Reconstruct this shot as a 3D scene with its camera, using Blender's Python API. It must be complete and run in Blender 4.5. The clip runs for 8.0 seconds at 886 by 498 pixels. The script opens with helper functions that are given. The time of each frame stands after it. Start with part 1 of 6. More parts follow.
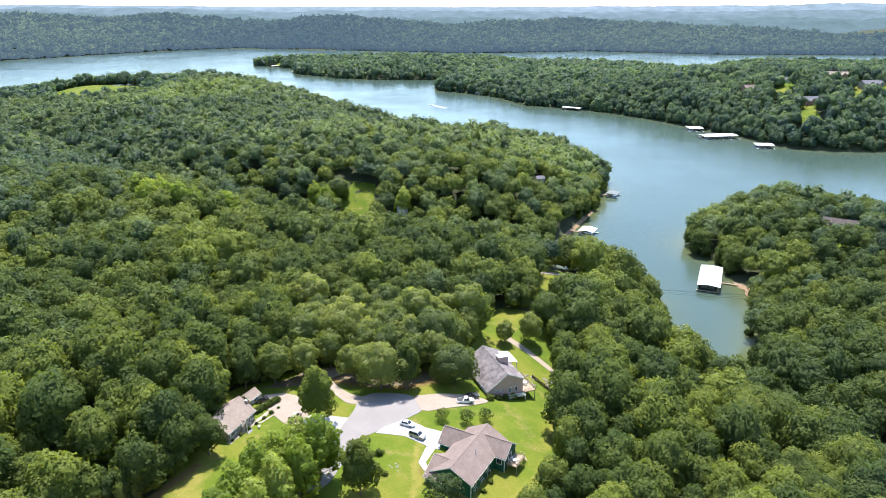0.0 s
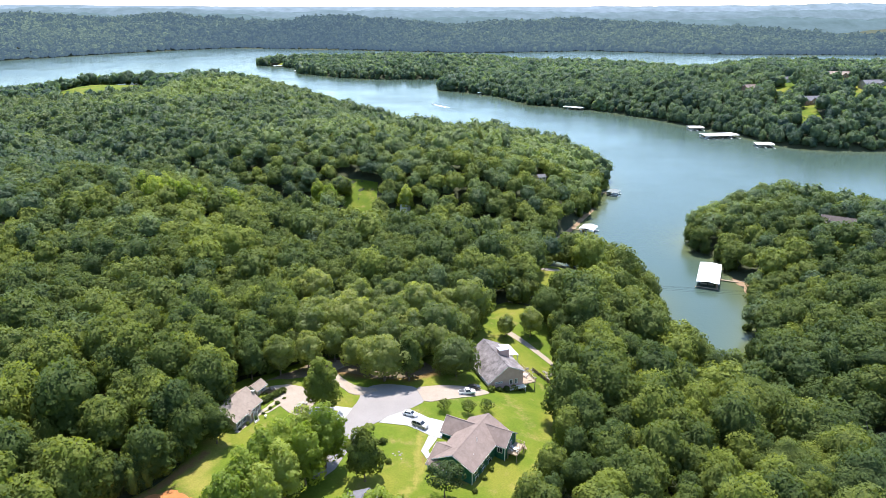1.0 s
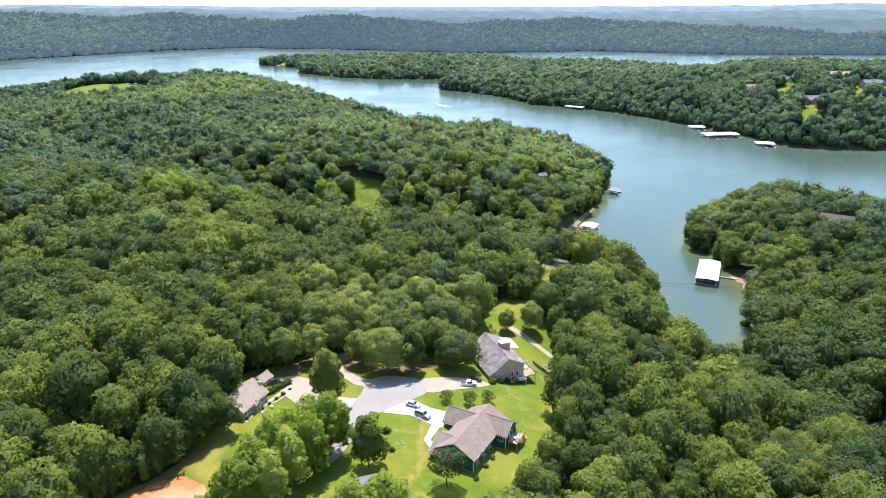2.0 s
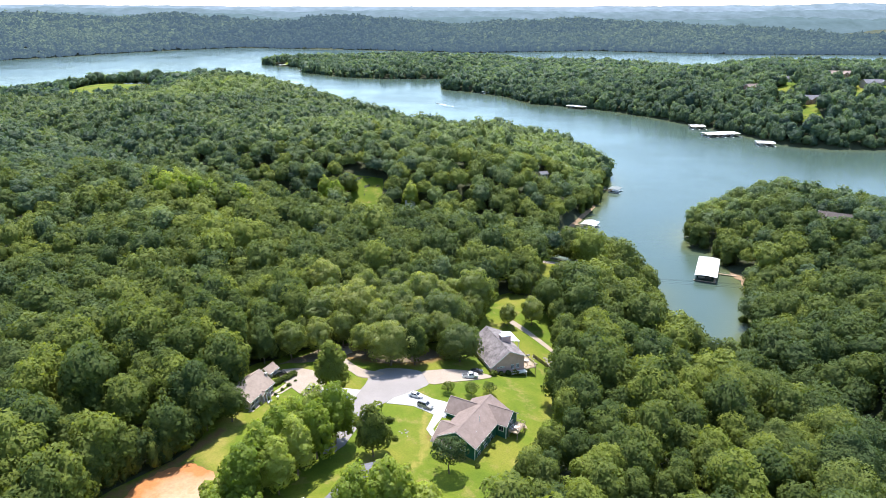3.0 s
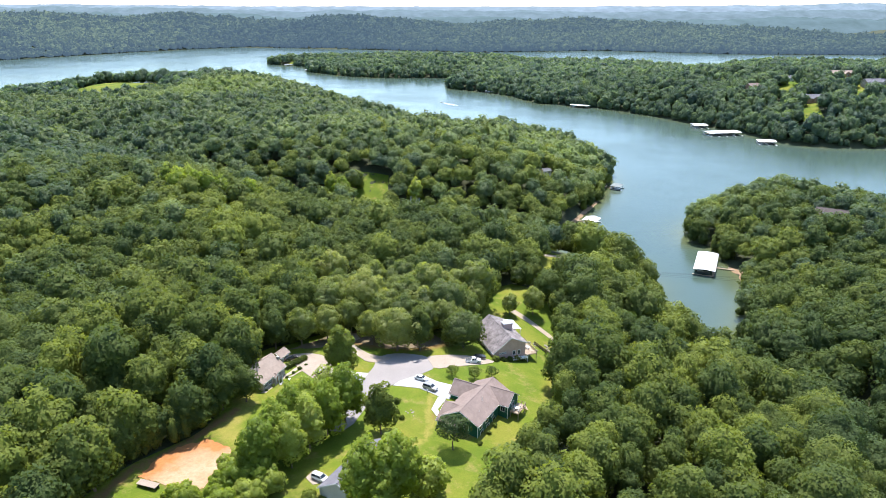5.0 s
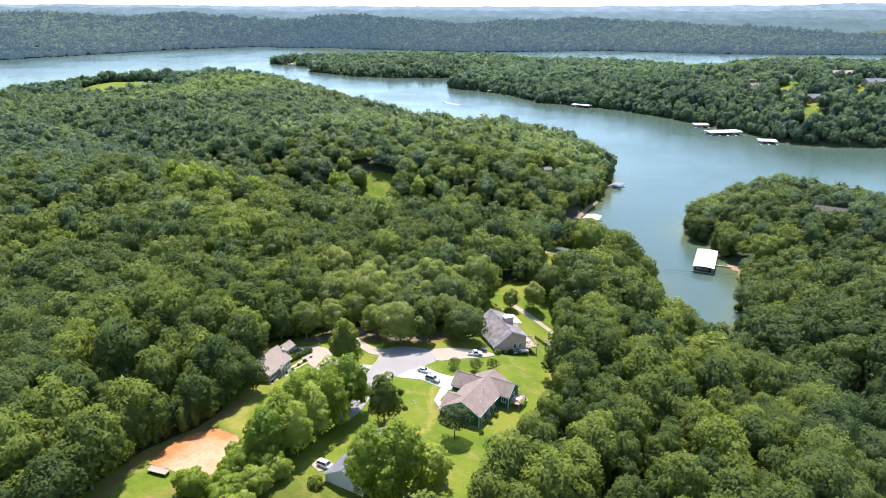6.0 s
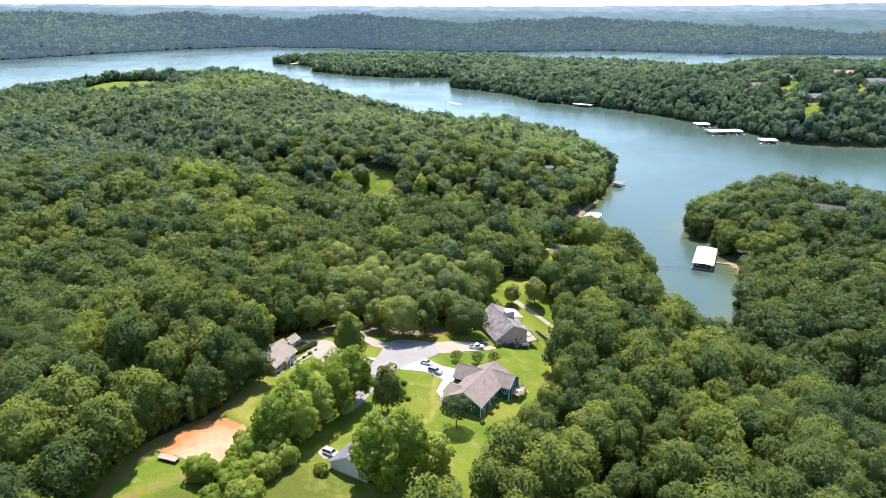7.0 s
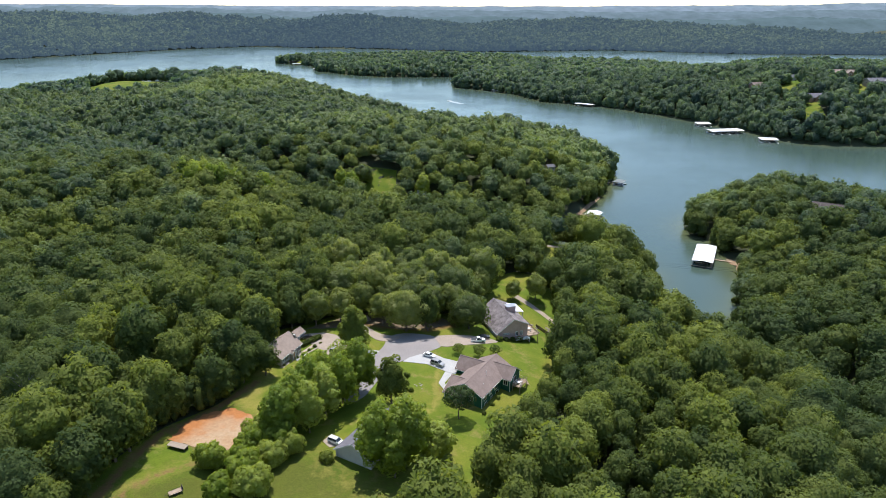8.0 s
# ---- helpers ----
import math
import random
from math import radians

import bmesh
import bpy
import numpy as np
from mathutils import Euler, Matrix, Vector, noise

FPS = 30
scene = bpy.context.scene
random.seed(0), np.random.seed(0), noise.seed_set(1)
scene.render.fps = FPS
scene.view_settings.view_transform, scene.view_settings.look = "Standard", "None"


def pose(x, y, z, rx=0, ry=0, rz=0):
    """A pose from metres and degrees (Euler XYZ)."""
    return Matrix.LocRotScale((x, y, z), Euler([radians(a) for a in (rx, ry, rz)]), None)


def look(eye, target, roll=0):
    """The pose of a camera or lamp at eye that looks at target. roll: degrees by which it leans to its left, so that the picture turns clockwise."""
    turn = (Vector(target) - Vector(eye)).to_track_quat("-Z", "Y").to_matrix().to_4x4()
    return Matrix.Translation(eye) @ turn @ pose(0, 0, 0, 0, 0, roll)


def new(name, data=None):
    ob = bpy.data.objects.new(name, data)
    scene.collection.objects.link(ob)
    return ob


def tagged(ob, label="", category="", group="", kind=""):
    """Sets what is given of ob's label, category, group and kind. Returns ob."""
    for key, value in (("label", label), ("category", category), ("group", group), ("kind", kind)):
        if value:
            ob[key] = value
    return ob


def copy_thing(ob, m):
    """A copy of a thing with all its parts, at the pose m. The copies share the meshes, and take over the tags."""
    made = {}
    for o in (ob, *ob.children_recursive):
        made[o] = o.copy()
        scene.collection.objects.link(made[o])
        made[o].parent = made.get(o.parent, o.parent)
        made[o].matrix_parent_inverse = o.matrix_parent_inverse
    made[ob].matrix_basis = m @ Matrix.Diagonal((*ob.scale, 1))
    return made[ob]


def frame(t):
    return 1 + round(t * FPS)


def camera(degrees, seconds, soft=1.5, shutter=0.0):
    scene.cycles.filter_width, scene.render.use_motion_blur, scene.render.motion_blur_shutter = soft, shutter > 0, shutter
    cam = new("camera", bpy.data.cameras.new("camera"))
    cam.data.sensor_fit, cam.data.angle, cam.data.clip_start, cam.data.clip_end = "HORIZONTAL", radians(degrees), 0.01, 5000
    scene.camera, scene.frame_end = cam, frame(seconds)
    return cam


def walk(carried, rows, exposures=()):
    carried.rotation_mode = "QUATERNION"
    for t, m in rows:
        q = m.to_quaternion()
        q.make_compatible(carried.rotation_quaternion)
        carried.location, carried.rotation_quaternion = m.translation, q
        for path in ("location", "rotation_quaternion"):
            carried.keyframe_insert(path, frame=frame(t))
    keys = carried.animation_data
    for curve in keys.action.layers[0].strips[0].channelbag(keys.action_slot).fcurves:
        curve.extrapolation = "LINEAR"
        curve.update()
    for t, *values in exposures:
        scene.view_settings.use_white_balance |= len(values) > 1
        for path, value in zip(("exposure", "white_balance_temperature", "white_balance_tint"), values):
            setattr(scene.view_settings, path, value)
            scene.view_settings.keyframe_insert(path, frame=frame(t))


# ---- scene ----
cam = camera(66.0, 8.0, 0.75)


def at_time(t):
    """The drone backs away level, turning slowly to the left."""
    s = (t - 4) / 4
    place = pose(-0.03 * s + 0.09 * s * s, -19.77 * s, 145.0 - 0.09 * s, 70.265 - 0.015 * s, 0, 1.5616 + 0.6741 * s + 0.011 * s * s)
    return place @ pose(0, 0, 0, 0, 0, -0.067 + 0.035 * s)


TIMES = [0.5 * i for i in range(17)]
EXPOSURE = 1.27
walk(cam, [(t, at_time(t)) for t in TIMES], [(0.0, EXPOSURE), (7.4, EXPOSURE), (8.0, EXPOSURE - 0.70)])

# ---- sky and sun ----
SUN_HEIGHT, SUN_SIDE = 68.0, 0.0
world = bpy.data.worlds.new("sky")
scene.world = world
world.use_nodes = True
sky = world.node_tree.nodes.new("ShaderNodeTexSky")
sky.sky_type, sky.sun_disc = "NISHITA", False
sky.sun_elevation, sky.sun_rotation = radians(SUN_HEIGHT), radians(SUN_SIDE)
sky.altitude, sky.air_density, sky.dust_density, sky.ozone_density = 300, 1.0, 0.3, 1.0
world.node_tree.links.new(sky.outputs[0], world.node_tree.nodes["Background"].inputs[0])
world.node_tree.nodes["Background"].inputs[1].default_value = 0.15
sun = new("sun", bpy.data.lights.new("sun", "SUN"))
sun.data.energy, sun.data.angle, sun.data.color = 3.9, radians(0.55), (1.0, 0.96, 0.94)
_e, _a = radians(SUN_HEIGHT), radians(SUN_SIDE)
sun.matrix_world = look((math.sin(_a) * math.cos(_e) * 500, math.cos(_a) * math.cos(_e) * 500, math.sin(_e) * 500), (0, 0, 0))


# ---- materials ----
class Nodes:
    """Short hand for a node material."""

    def __init__(self, name):
        self.mat = bpy.data.materials.new(name)
        self.mat.use_nodes = True
        self.tree = self.mat.node_tree
        self.bsdf = self.tree.nodes["Principled BSDF"]
        self.out = self.tree.nodes["Material Output"]

    def add(self, kind, **values):
        n = self.tree.nodes.new(kind)
        for k, v in values.items():
            n.inputs[k.replace("_", " ")].default_value = v
        return n

    def link(self, a, b):
        self.tree.links.new(a, b)

    def coords(self, world_space=True):
        if world_space:
            return self.tree.nodes.new("ShaderNodeNewGeometry").outputs["Position"]
        return self.tree.nodes.new("ShaderNodeTexCoord").outputs["Object"]

    def noise(self, scale, detail=3.0, rough=0.55, where=None, world_space=True):
        n = self.add("ShaderNodeTexNoise", Scale=scale, Detail=detail, Roughness=rough)
        self.link(where or self.coords(world_space), n.inputs["Vector"])
        return n.outputs["Fac"]

    def ramp(self, fac, stops):
        n = self.tree.nodes.new("ShaderNodeValToRGB")
        e = n.color_ramp.elements
        while len(e) < len(stops):
            e.new(0.5)
        for k, (p, c) in enumerate(stops):
            e[k].position, e[k].color = p, (*c, 1)
        self.link(fac, n.inputs[0])
        return n.outputs[0]

    def mix(self, fac, a, b, blend="MIX"):
        n = self.tree.nodes.new("ShaderNodeMix")
        n.data_type, n.blend_type = "RGBA", blend
        for src, sock in ((fac, n.inputs[0]), (a, n.inputs[6]), (b, n.inputs[7])):
            if isinstance(src, (int, float)):
                sock.default_value = src
            elif isinstance(src, tuple):
                sock.default_value = (*src, 1)
            else:
                self.link(src, sock)
        return n.outputs[2]

    def maths(self, op, a, b=0.0):
        n = self.tree.nodes.new("ShaderNodeMath")
        n.operation = op
        for src, sock in ((a, n.inputs[0]), (b, n.inputs[1])):
            if isinstance(src, (int, float)):
                sock.default_value = src
            else:
                self.link(src, sock)
        return n.outputs[0]

    def bump(self, height, strength=0.3, distance=0.05):
        n = self.add("ShaderNodeBump", Strength=strength, Distance=distance)
        self.link(height, n.inputs["Height"])
        self.link(n.outputs[0], self.bsdf.inputs["Normal"])

    def done(self, colour=None, rough=0.7, metal=0.0, spec=0.5):
        b = self.bsdf.inputs
        if isinstance(colour, tuple):
            b["Base Color"].default_value = (*colour, 1)
        elif colour is not None:
            self.link(colour, b["Base Color"])
        if isinstance(rough, (int, float)):
            b["Roughness"].default_value = rough
        else:
            self.link(rough, b["Roughness"])
        b["Metallic"].default_value, b["Specular IOR Level"].default_value = metal, spec
        return self.mat


def leaf_material(name, tones, through_share=0.42, own=True, air=None, rough=0.6, spec=0.16, vary=0.26):
    """Leaves: each tree has its own tone, each stand of trees another, and single sprays vary.
    air: haze of the bright summer air before very distant woods, put into the leaves as glow."""
    m = Nodes(name)
    if own:
        info = m.tree.nodes.new("ShaderNodeObjectInfo").outputs["Random"]
    else:
        n = m.tree.nodes.new("ShaderNodeAttribute")
        n.attribute_name = "tone"
        info = n.outputs["Fac"]
    stand = m.noise(0.011, 3.0)
    limb = m.noise(0.22, 2.0)
    leaf = m.tree.nodes.new("ShaderNodeNewGeometry").outputs["Random Per Island"]
    f = m.maths("ADD", m.maths("MULTIPLY", info, 0.85), m.maths("MULTIPLY", m.maths("SUBTRACT", stand, 0.5), 0.65))
    f = m.maths("ADD", f, m.maths("MULTIPLY", m.maths("SUBTRACT", limb, 0.5), 0.35))
    f = m.maths("ADD", f, m.maths("MULTIPLY", m.maths("SUBTRACT", leaf, 0.5), vary))
    tuft = m.noise(1.7, 3.0, 0.65)
    f = m.maths("ADD", f, m.maths("MULTIPLY", m.maths("SUBTRACT", tuft, 0.5), 0.5))
    c = m.ramp(f, [(0.0, tones[0]), (0.28, tones[1]), (0.55, tones[2]), (0.85, tones[3])])
    m.bump(tuft, 0.6, 0.5)
    m.done(c, rough, 0, spec)
    t = m.add("ShaderNodeBsdfTranslucent")
    m.link(m.mix(1.0, c, (1.25, 1.22, 0.66), "MULTIPLY"), t.inputs["Color"])
    mixer = m.add("ShaderNodeMixShader", Fac=through_share)
    m.link(m.bsdf.outputs[0], mixer.inputs[1])
    m.link(t.outputs[0], mixer.inputs[2])
    m.link(mixer.outputs[0], m.out.inputs["Surface"])
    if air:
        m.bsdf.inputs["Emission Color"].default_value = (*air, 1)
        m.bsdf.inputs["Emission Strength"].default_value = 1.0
    return m.mat


def surface(name, a, b, scale=0.6, rough=0.8, fine=8.0, relief=0.25, depth=0.03, c=None, metal=0.0, spec=0.4, world_space=True):
    """Two tones at a broad scale, grain at a fine one, and relief."""
    m = Nodes(name)
    broad, grain = m.noise(scale, 4.0, 0.6, None, world_space), m.noise(fine, 3.0, 0.6, None, world_space)
    col = m.ramp(broad, [(0.3, a), (0.55, tuple((x + y) / 2 for x, y in zip(a, b))), (0.75, c or b)])
    col = m.mix(0.35, col, m.ramp(grain, [(0.25, tuple(0.6 * x for x in a)), (0.75, tuple(min(1, 1.25 * x) for x in b))]))
    m.bump(grain, relief, depth)
    return m.done(col, rough, metal, spec)


OAK = [(0.053, 0.085, 0.026), (0.083, 0.117, 0.028), (0.113, 0.145, 0.031), (0.178, 0.216, 0.040)]
# Pale shade trees, their colour lightened further against their dark backlit sides.
SHADE_LIGHTENED = [(0.12, 0.165, 0.045), (0.165, 0.21, 0.052), (0.21, 0.255, 0.062), (0.28, 0.31, 0.085)]
LEAF = leaf_material("oak_leaves", OAK, 0.35, False)
# More blue than the near oaks: haze over the hill painted into its leaves.
LEAF_HILL_HAZE = leaf_material("hazy_hill_leaves", [tuple(k * x for k, x in zip((1.02, 1.12, 1.95), c)) for c in OAK], 0.45, False, None, 0.55, 0.3)
LEAF_OWN = leaf_material("single_oak_leaves", [tuple(1.1 * x for x in c) for c in OAK], 0.48)
LEAF_SHADE_LIGHTENED = leaf_material("lightened_shade_tree_leaves", SHADE_LIGHTENED, 0.6, True, None, 0.45, 0.4)
LEAF_BRIGHT = leaf_material("poplar_leaves", [(0.170, 0.240, 0.028), (0.215, 0.292, 0.034), (0.265, 0.335, 0.044), (0.34, 0.40, 0.085)], 0.6, True, None, 0.45, 0.35)
LEAF_PINE = leaf_material("pine_needles", [(0.05, 0.08, 0.026), (0.07, 0.105, 0.028), (0.09, 0.125, 0.032), (0.12, 0.15, 0.036)], 0.3)
# Oak tones shifted to blue, so distance haze is put into the leaf colour.
LEAF_BANK_HAZE = leaf_material("hazy_bank_leaves", [tuple(k * x for k, x in zip((1.0, 1.18, 2.9), c)) for c in OAK], 0.55, False, None, 0.55, 0.3)
# Haze painted on: dark bluish tones with a blue glow of the leaves.
LEAF_HAZE = leaf_material("hazy_far_leaves", [tuple(k * x for k, x in zip((0.40, 0.42, 0.75), c)) for c in OAK], 0.2, False, (0.042, 0.068, 0.108), 0.8, 0.05)
# Bluer copy of the oak tones: haze painted in for these far oaks.
LEAF_FIELD_HAZE = leaf_material("hazy_field_oak_leaves", [tuple(k * x for k, x in zip((0.85, 1.0, 2.6), c)) for c in OAK], 0.5)
BARK = surface("bark", (0.10, 0.075, 0.055), (0.20, 0.16, 0.12), 1.5, 0.9, 9.0, 0.6, 0.05)
FOREST_FLOOR = surface("forest_floor", (0.026, 0.040, 0.014), (0.058, 0.060, 0.026), 0.15, 0.95, 1.2, 0.5, 0.2)
def grass_material():
    """Mown grass: lush and dry patches, thin worn streaks, fine blades."""
    m = Nodes("mown_grass")
    broad, streak, fine = m.noise(0.055, 4.0, 0.6), m.noise(0.16, 5.0, 0.7), m.noise(2.4, 4.0, 0.6)
    c = m.ramp(broad, [(0.32, (0.068, 0.114, 0.010)), (0.5, (0.110, 0.150, 0.013)), (0.66, (0.170, 0.176, 0.024))])
    c = m.mix(m.ramp(streak, [(0.54, (0, 0, 0)), (0.74, (1, 1, 1))]), c, (0.24, 0.19, 0.065))
    for name, colour in (("long", (0.088, 0.096, 0.016)), ("dry", (0.25, 0.215, 0.050)), ("bare", (0.19, 0.105, 0.050))):
        n = m.tree.nodes.new("ShaderNodeAttribute")
        n.attribute_name = name
        f = m.maths("ADD", n.outputs["Fac"], m.maths("MULTIPLY", m.maths("SUBTRACT", m.noise(0.45, 5.0, 0.65), 0.5), 1.1))
        c = m.mix(m.maths("MULTIPLY", m.ramp(f, [(0.25, (0, 0, 0)), (0.75, (1, 1, 1))]), 0.85), c, colour)
    c = m.mix(0.5, c, m.ramp(fine, [(0.25, (0.55, 0.55, 0.55)), (0.75, (1.3, 1.3, 1.3))]), "MULTIPLY")
    m.bump(fine, 0.5, 0.08)
    return m.done(c, 0.9, 0, 0.15)


GRASS = grass_material()
ASPHALT = surface("pale_asphalt", (0.228, 0.206, 0.192), (0.285, 0.258, 0.242), 0.15, 0.9, 5.0, 0.15, 0.02)
CONCRETE = surface("concrete", (0.37, 0.36, 0.34), (0.46, 0.45, 0.43), 0.3, 0.85, 4.0, 0.1, 0.01)
GRAVEL = surface("gravel", (0.27, 0.215, 0.165), (0.37, 0.31, 0.25), 0.3, 0.95, 4.0, 0.5, 0.04)


def clay_material():
    """Bare clay: pale tan where it is dry and trodden, orange along the wood, with ruts and clods."""
    m = Nodes("bare_clay")
    broad, clods = m.noise(0.16, 5.0, 0.65), m.noise(1.1, 4.0, 0.6)
    n = m.tree.nodes.new("ShaderNodeAttribute")
    n.attribute_name = "orange"
    c = m.ramp(broad, [(0.32, (0.36, 0.22, 0.12)), (0.55, (0.41, 0.295, 0.185)), (0.72, (0.365, 0.235, 0.13))])
    f = m.maths("ADD", n.outputs["Fac"], m.maths("MULTIPLY", m.maths("SUBTRACT", broad, 0.5), 1.6))
    c = m.mix(m.ramp(f, [(0.2, (0, 0, 0)), (0.8, (1, 1, 1))]), c, (0.37, 0.155, 0.055))
    c = m.mix(0.45, c, m.ramp(clods, [(0.3, (0.7, 0.68, 0.66)), (0.7, (1.2, 1.2, 1.2))]), "MULTIPLY")
    m.bump(clods, 0.6, 0.15)
    return m.done(c, 0.95, 0, 0.2)


TAN_DIRT = clay_material()
LITTER = surface("leaf_litter", (0.10, 0.075, 0.045), (0.19, 0.145, 0.09), 0.25, 0.95, 2.0, 0.5, 0.08, (0.14, 0.15, 0.05))
SHORE = surface("shore_clay", (0.22, 0.135, 0.07), (0.31, 0.21, 0.125), 0.2, 0.9, 2.0, 0.5, 0.1)


def water_material():
    """Green-blue lake water, browner and greener over the shallows along the shore, with patches of ripple."""
    m = Nodes("lake_water")
    n = m.tree.nodes.new("ShaderNodeAttribute")
    n.attribute_name = "shallow"
    c = m.ramp(m.noise(0.004, 3.0), [(0.35, (0.048, 0.080, 0.063)), (0.7, (0.060, 0.095, 0.080))])
    c = m.mix(n.outputs["Fac"], c, (0.105, 0.115, 0.040))
    ripple = m.maths("ADD", m.noise(0.5, 4.0), m.noise(0.06, 3.0))
    m.bump(ripple, 0.28, 0.3)
    rough = m.ramp(m.noise(0.006, 4.0, 0.6), [(0.4, (0.15, 0.15, 0.15)), (0.65, (0.26, 0.26, 0.26))])
    return m.done(c, rough, 0, 0.31)


WATER = water_material()


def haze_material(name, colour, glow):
    """Very distant hills, the haze of kilometres of bright air painted on as glow."""
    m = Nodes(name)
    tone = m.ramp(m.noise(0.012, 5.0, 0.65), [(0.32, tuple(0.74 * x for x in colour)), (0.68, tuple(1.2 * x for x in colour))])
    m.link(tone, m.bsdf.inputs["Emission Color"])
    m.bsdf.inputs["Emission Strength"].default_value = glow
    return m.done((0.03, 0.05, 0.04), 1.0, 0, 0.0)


# ---- meshes ----
def mesh_from(name, verts, tris, mats, index=None, smooth=False, normals=None):
    me = bpy.data.meshes.new(name)
    verts, tris = np.asarray(verts, np.float32), np.asarray(tris, np.int32)
    n = tris.shape[1]
    me.vertices.add(len(verts))
    me.vertices.foreach_set("co", verts.ravel())
    me.loops.add(tris.size)
    me.loops.foreach_set("vertex_index", tris.ravel())
    me.polygons.add(len(tris))
    me.polygons.foreach_set("loop_start", np.arange(0, tris.size, n, dtype=np.int32))
    for m in mats:
        me.materials.append(m)
    if index is not None:
        me.polygons.foreach_set("material_index", np.asarray(index, np.int32))
    me.polygons.foreach_set("use_smooth", np.full(len(tris), smooth))
    if normals is not None:
        me.attributes.new("custom_normal", "FLOAT_VECTOR", "POINT").data.foreach_set("vector", np.asarray(normals, np.float32).ravel())
    me.update(calc_edges=True)
    return me


def part(name, bm, material, parent=None, label="", smooth=False):
    """Links a bmesh as one mesh object, under its thing."""
    me = bpy.data.meshes.new(name)
    bmesh.ops.recalc_face_normals(bm, faces=bm.faces[:])
    bm.to_mesh(me)
    bm.free()
    me.materials.append(material)
    if smooth:
        me.polygons.foreach_set("use_smooth", np.full(len(me.polygons), True))
    ob = new(name, me)
    if parent:
        ob.parent = parent
    return tagged(ob, label)


def thing(name, m, label, category, group="", kind=""):
    ob = new(name)
    ob.empty_display_size = 0.5
    ob.matrix_world = m
    return tagged(ob, label, category, group, kind)


def box(bm, x0, x1, y0, y1, z0, z1):
    v = [bm.verts.new(p) for p in ((x0, y0, z0), (x1, y0, z0), (x1, y1, z0), (x0, y1, z0), (x0, y0, z1), (x1, y0, z1), (x1, y1, z1), (x0, y1, z1))]
    for f in ((3, 2, 1, 0), (4, 5, 6, 7), (0, 1, 5, 4), (1, 2, 6, 5), (2, 3, 7, 6), (3, 0, 4, 7)):
        bm.faces.new([v[i] for i in f])
    return v


def slab(bm, corners, thick):
    """A flat plate: corners of its top, thickness straight down."""
    top = [bm.verts.new(p) for p in corners]
    low = [bm.verts.new((p[0], p[1], p[2] - thick)) for p in corners]
    bm.faces.new(top)
    bm.faces.new(low[::-1])
    n = len(top)
    for i in range(n):
        bm.faces.new((top[i], low[i], low[(i + 1) % n], top[(i + 1) % n]))


def rod(bm, a, b, r0, r1=None, sides=6):
    a, b = Vector(a), Vector(b)
    r1 = r0 if r1 is None else r1
    d = (b - a).normalized()
    u = d.orthogonal().normalized()
    w = d.cross(u)
    rings = []
    for c, r in ((a, r0), (b, r1)):
        rings.append([bm.verts.new(c + (u * math.cos(k * 2 * math.pi / sides) + w * math.sin(k * 2 * math.pi / sides)) * r) for k in range(sides)])
    for k in range(sides):
        bm.faces.new((rings[0][k], rings[0][(k + 1) % sides], rings[1][(k + 1) % sides], rings[1][k]))
    bm.faces.new(rings[0][::-1])
    bm.faces.new(rings[1])


def boxed(*args):
    bm = bmesh.new()
    box(bm, *args)
    return bm


# ---- the lie of the land ----
COVE_WEST = [(112, 244), (106, 254), (103, 264), (101, 279), (98, 294), (97, 315), (103, 344), (98, 357), (95, 376), (80, 386), (58, 396), (48, 408), (58, 426),
             (73, 445), (88, 476), (108, 517), (125, 572), (131, 600), (129, 640), (111, 662), (114, 703), (76, 717), (25, 724), (-10, 746)]
HILL_SHORE = [(-45, 795), (-95, 875), (-165, 982), (-240, 1116), (-320, 1210), (-430, 1290), (-630, 1370), (-690, 1250), (-740, 1180), (-760, 1040), (-900, 960), (-1300, 900), (-2300, 800)]
FAR_SHORE = [(-2300, 1500), (-1600, 1750), (-1284, 1920), (-1178, 2074), (-1074, 2253), (-947, 2400), (-792, 2532), (-346, 2407), (52, 2260), (449, 2356), (825, 2190), (961, 2180), (1266, 2154), (2400, 2100)]
BANK_BACK = [(2400, 1800), (1085, 1870), (860, 1880), (640, 1700), (497, 1530), (430, 1690), (351, 1770), (200, 1790), (44, 1890), (-123, 1950), (-272, 1910), (-389, 1890), (-455, 1900), (-515, 1835)]
BANK_FRONT = [(-497, 1795), (-388, 1717), (-352, 1584), (-240, 1483), (-140, 1450), (-35, 1458), (30, 1425), (-32, 1335), (-28, 1270), (31, 1220), (77, 1166), (115, 1076), (156, 1052),
              (201, 1023), (258, 953), (302, 875), (338, 804), (352, 757), (385, 732), (453, 730), (700, 760), (1200, 800), (2200, 900)]
HEADLAND = [(2200, 600), (900, 500), (420, 470), (300, 474), (280, 498), (262, 524), (222, 520), (176, 472), (158, 452), (148, 434), (147, 414), (155, 409), (159, 397), (156, 368), (156, 351), (148, 321), (138, 301), (130, 285)]
LAKE = np.array(COVE_WEST + HILL_SHORE + FAR_SHORE + BANK_BACK + BANK_FRONT + HEADLAND, float)
HOLLOW = np.array([(48, 408), (-40, 432), (-150, 475), (-300, 560), (-420, 700), (-560, 820)], float)
RAVINE = np.array([(114, 244), (128, 200), (132, 160), (120, 120), (118, 60), (140, -100)], float)


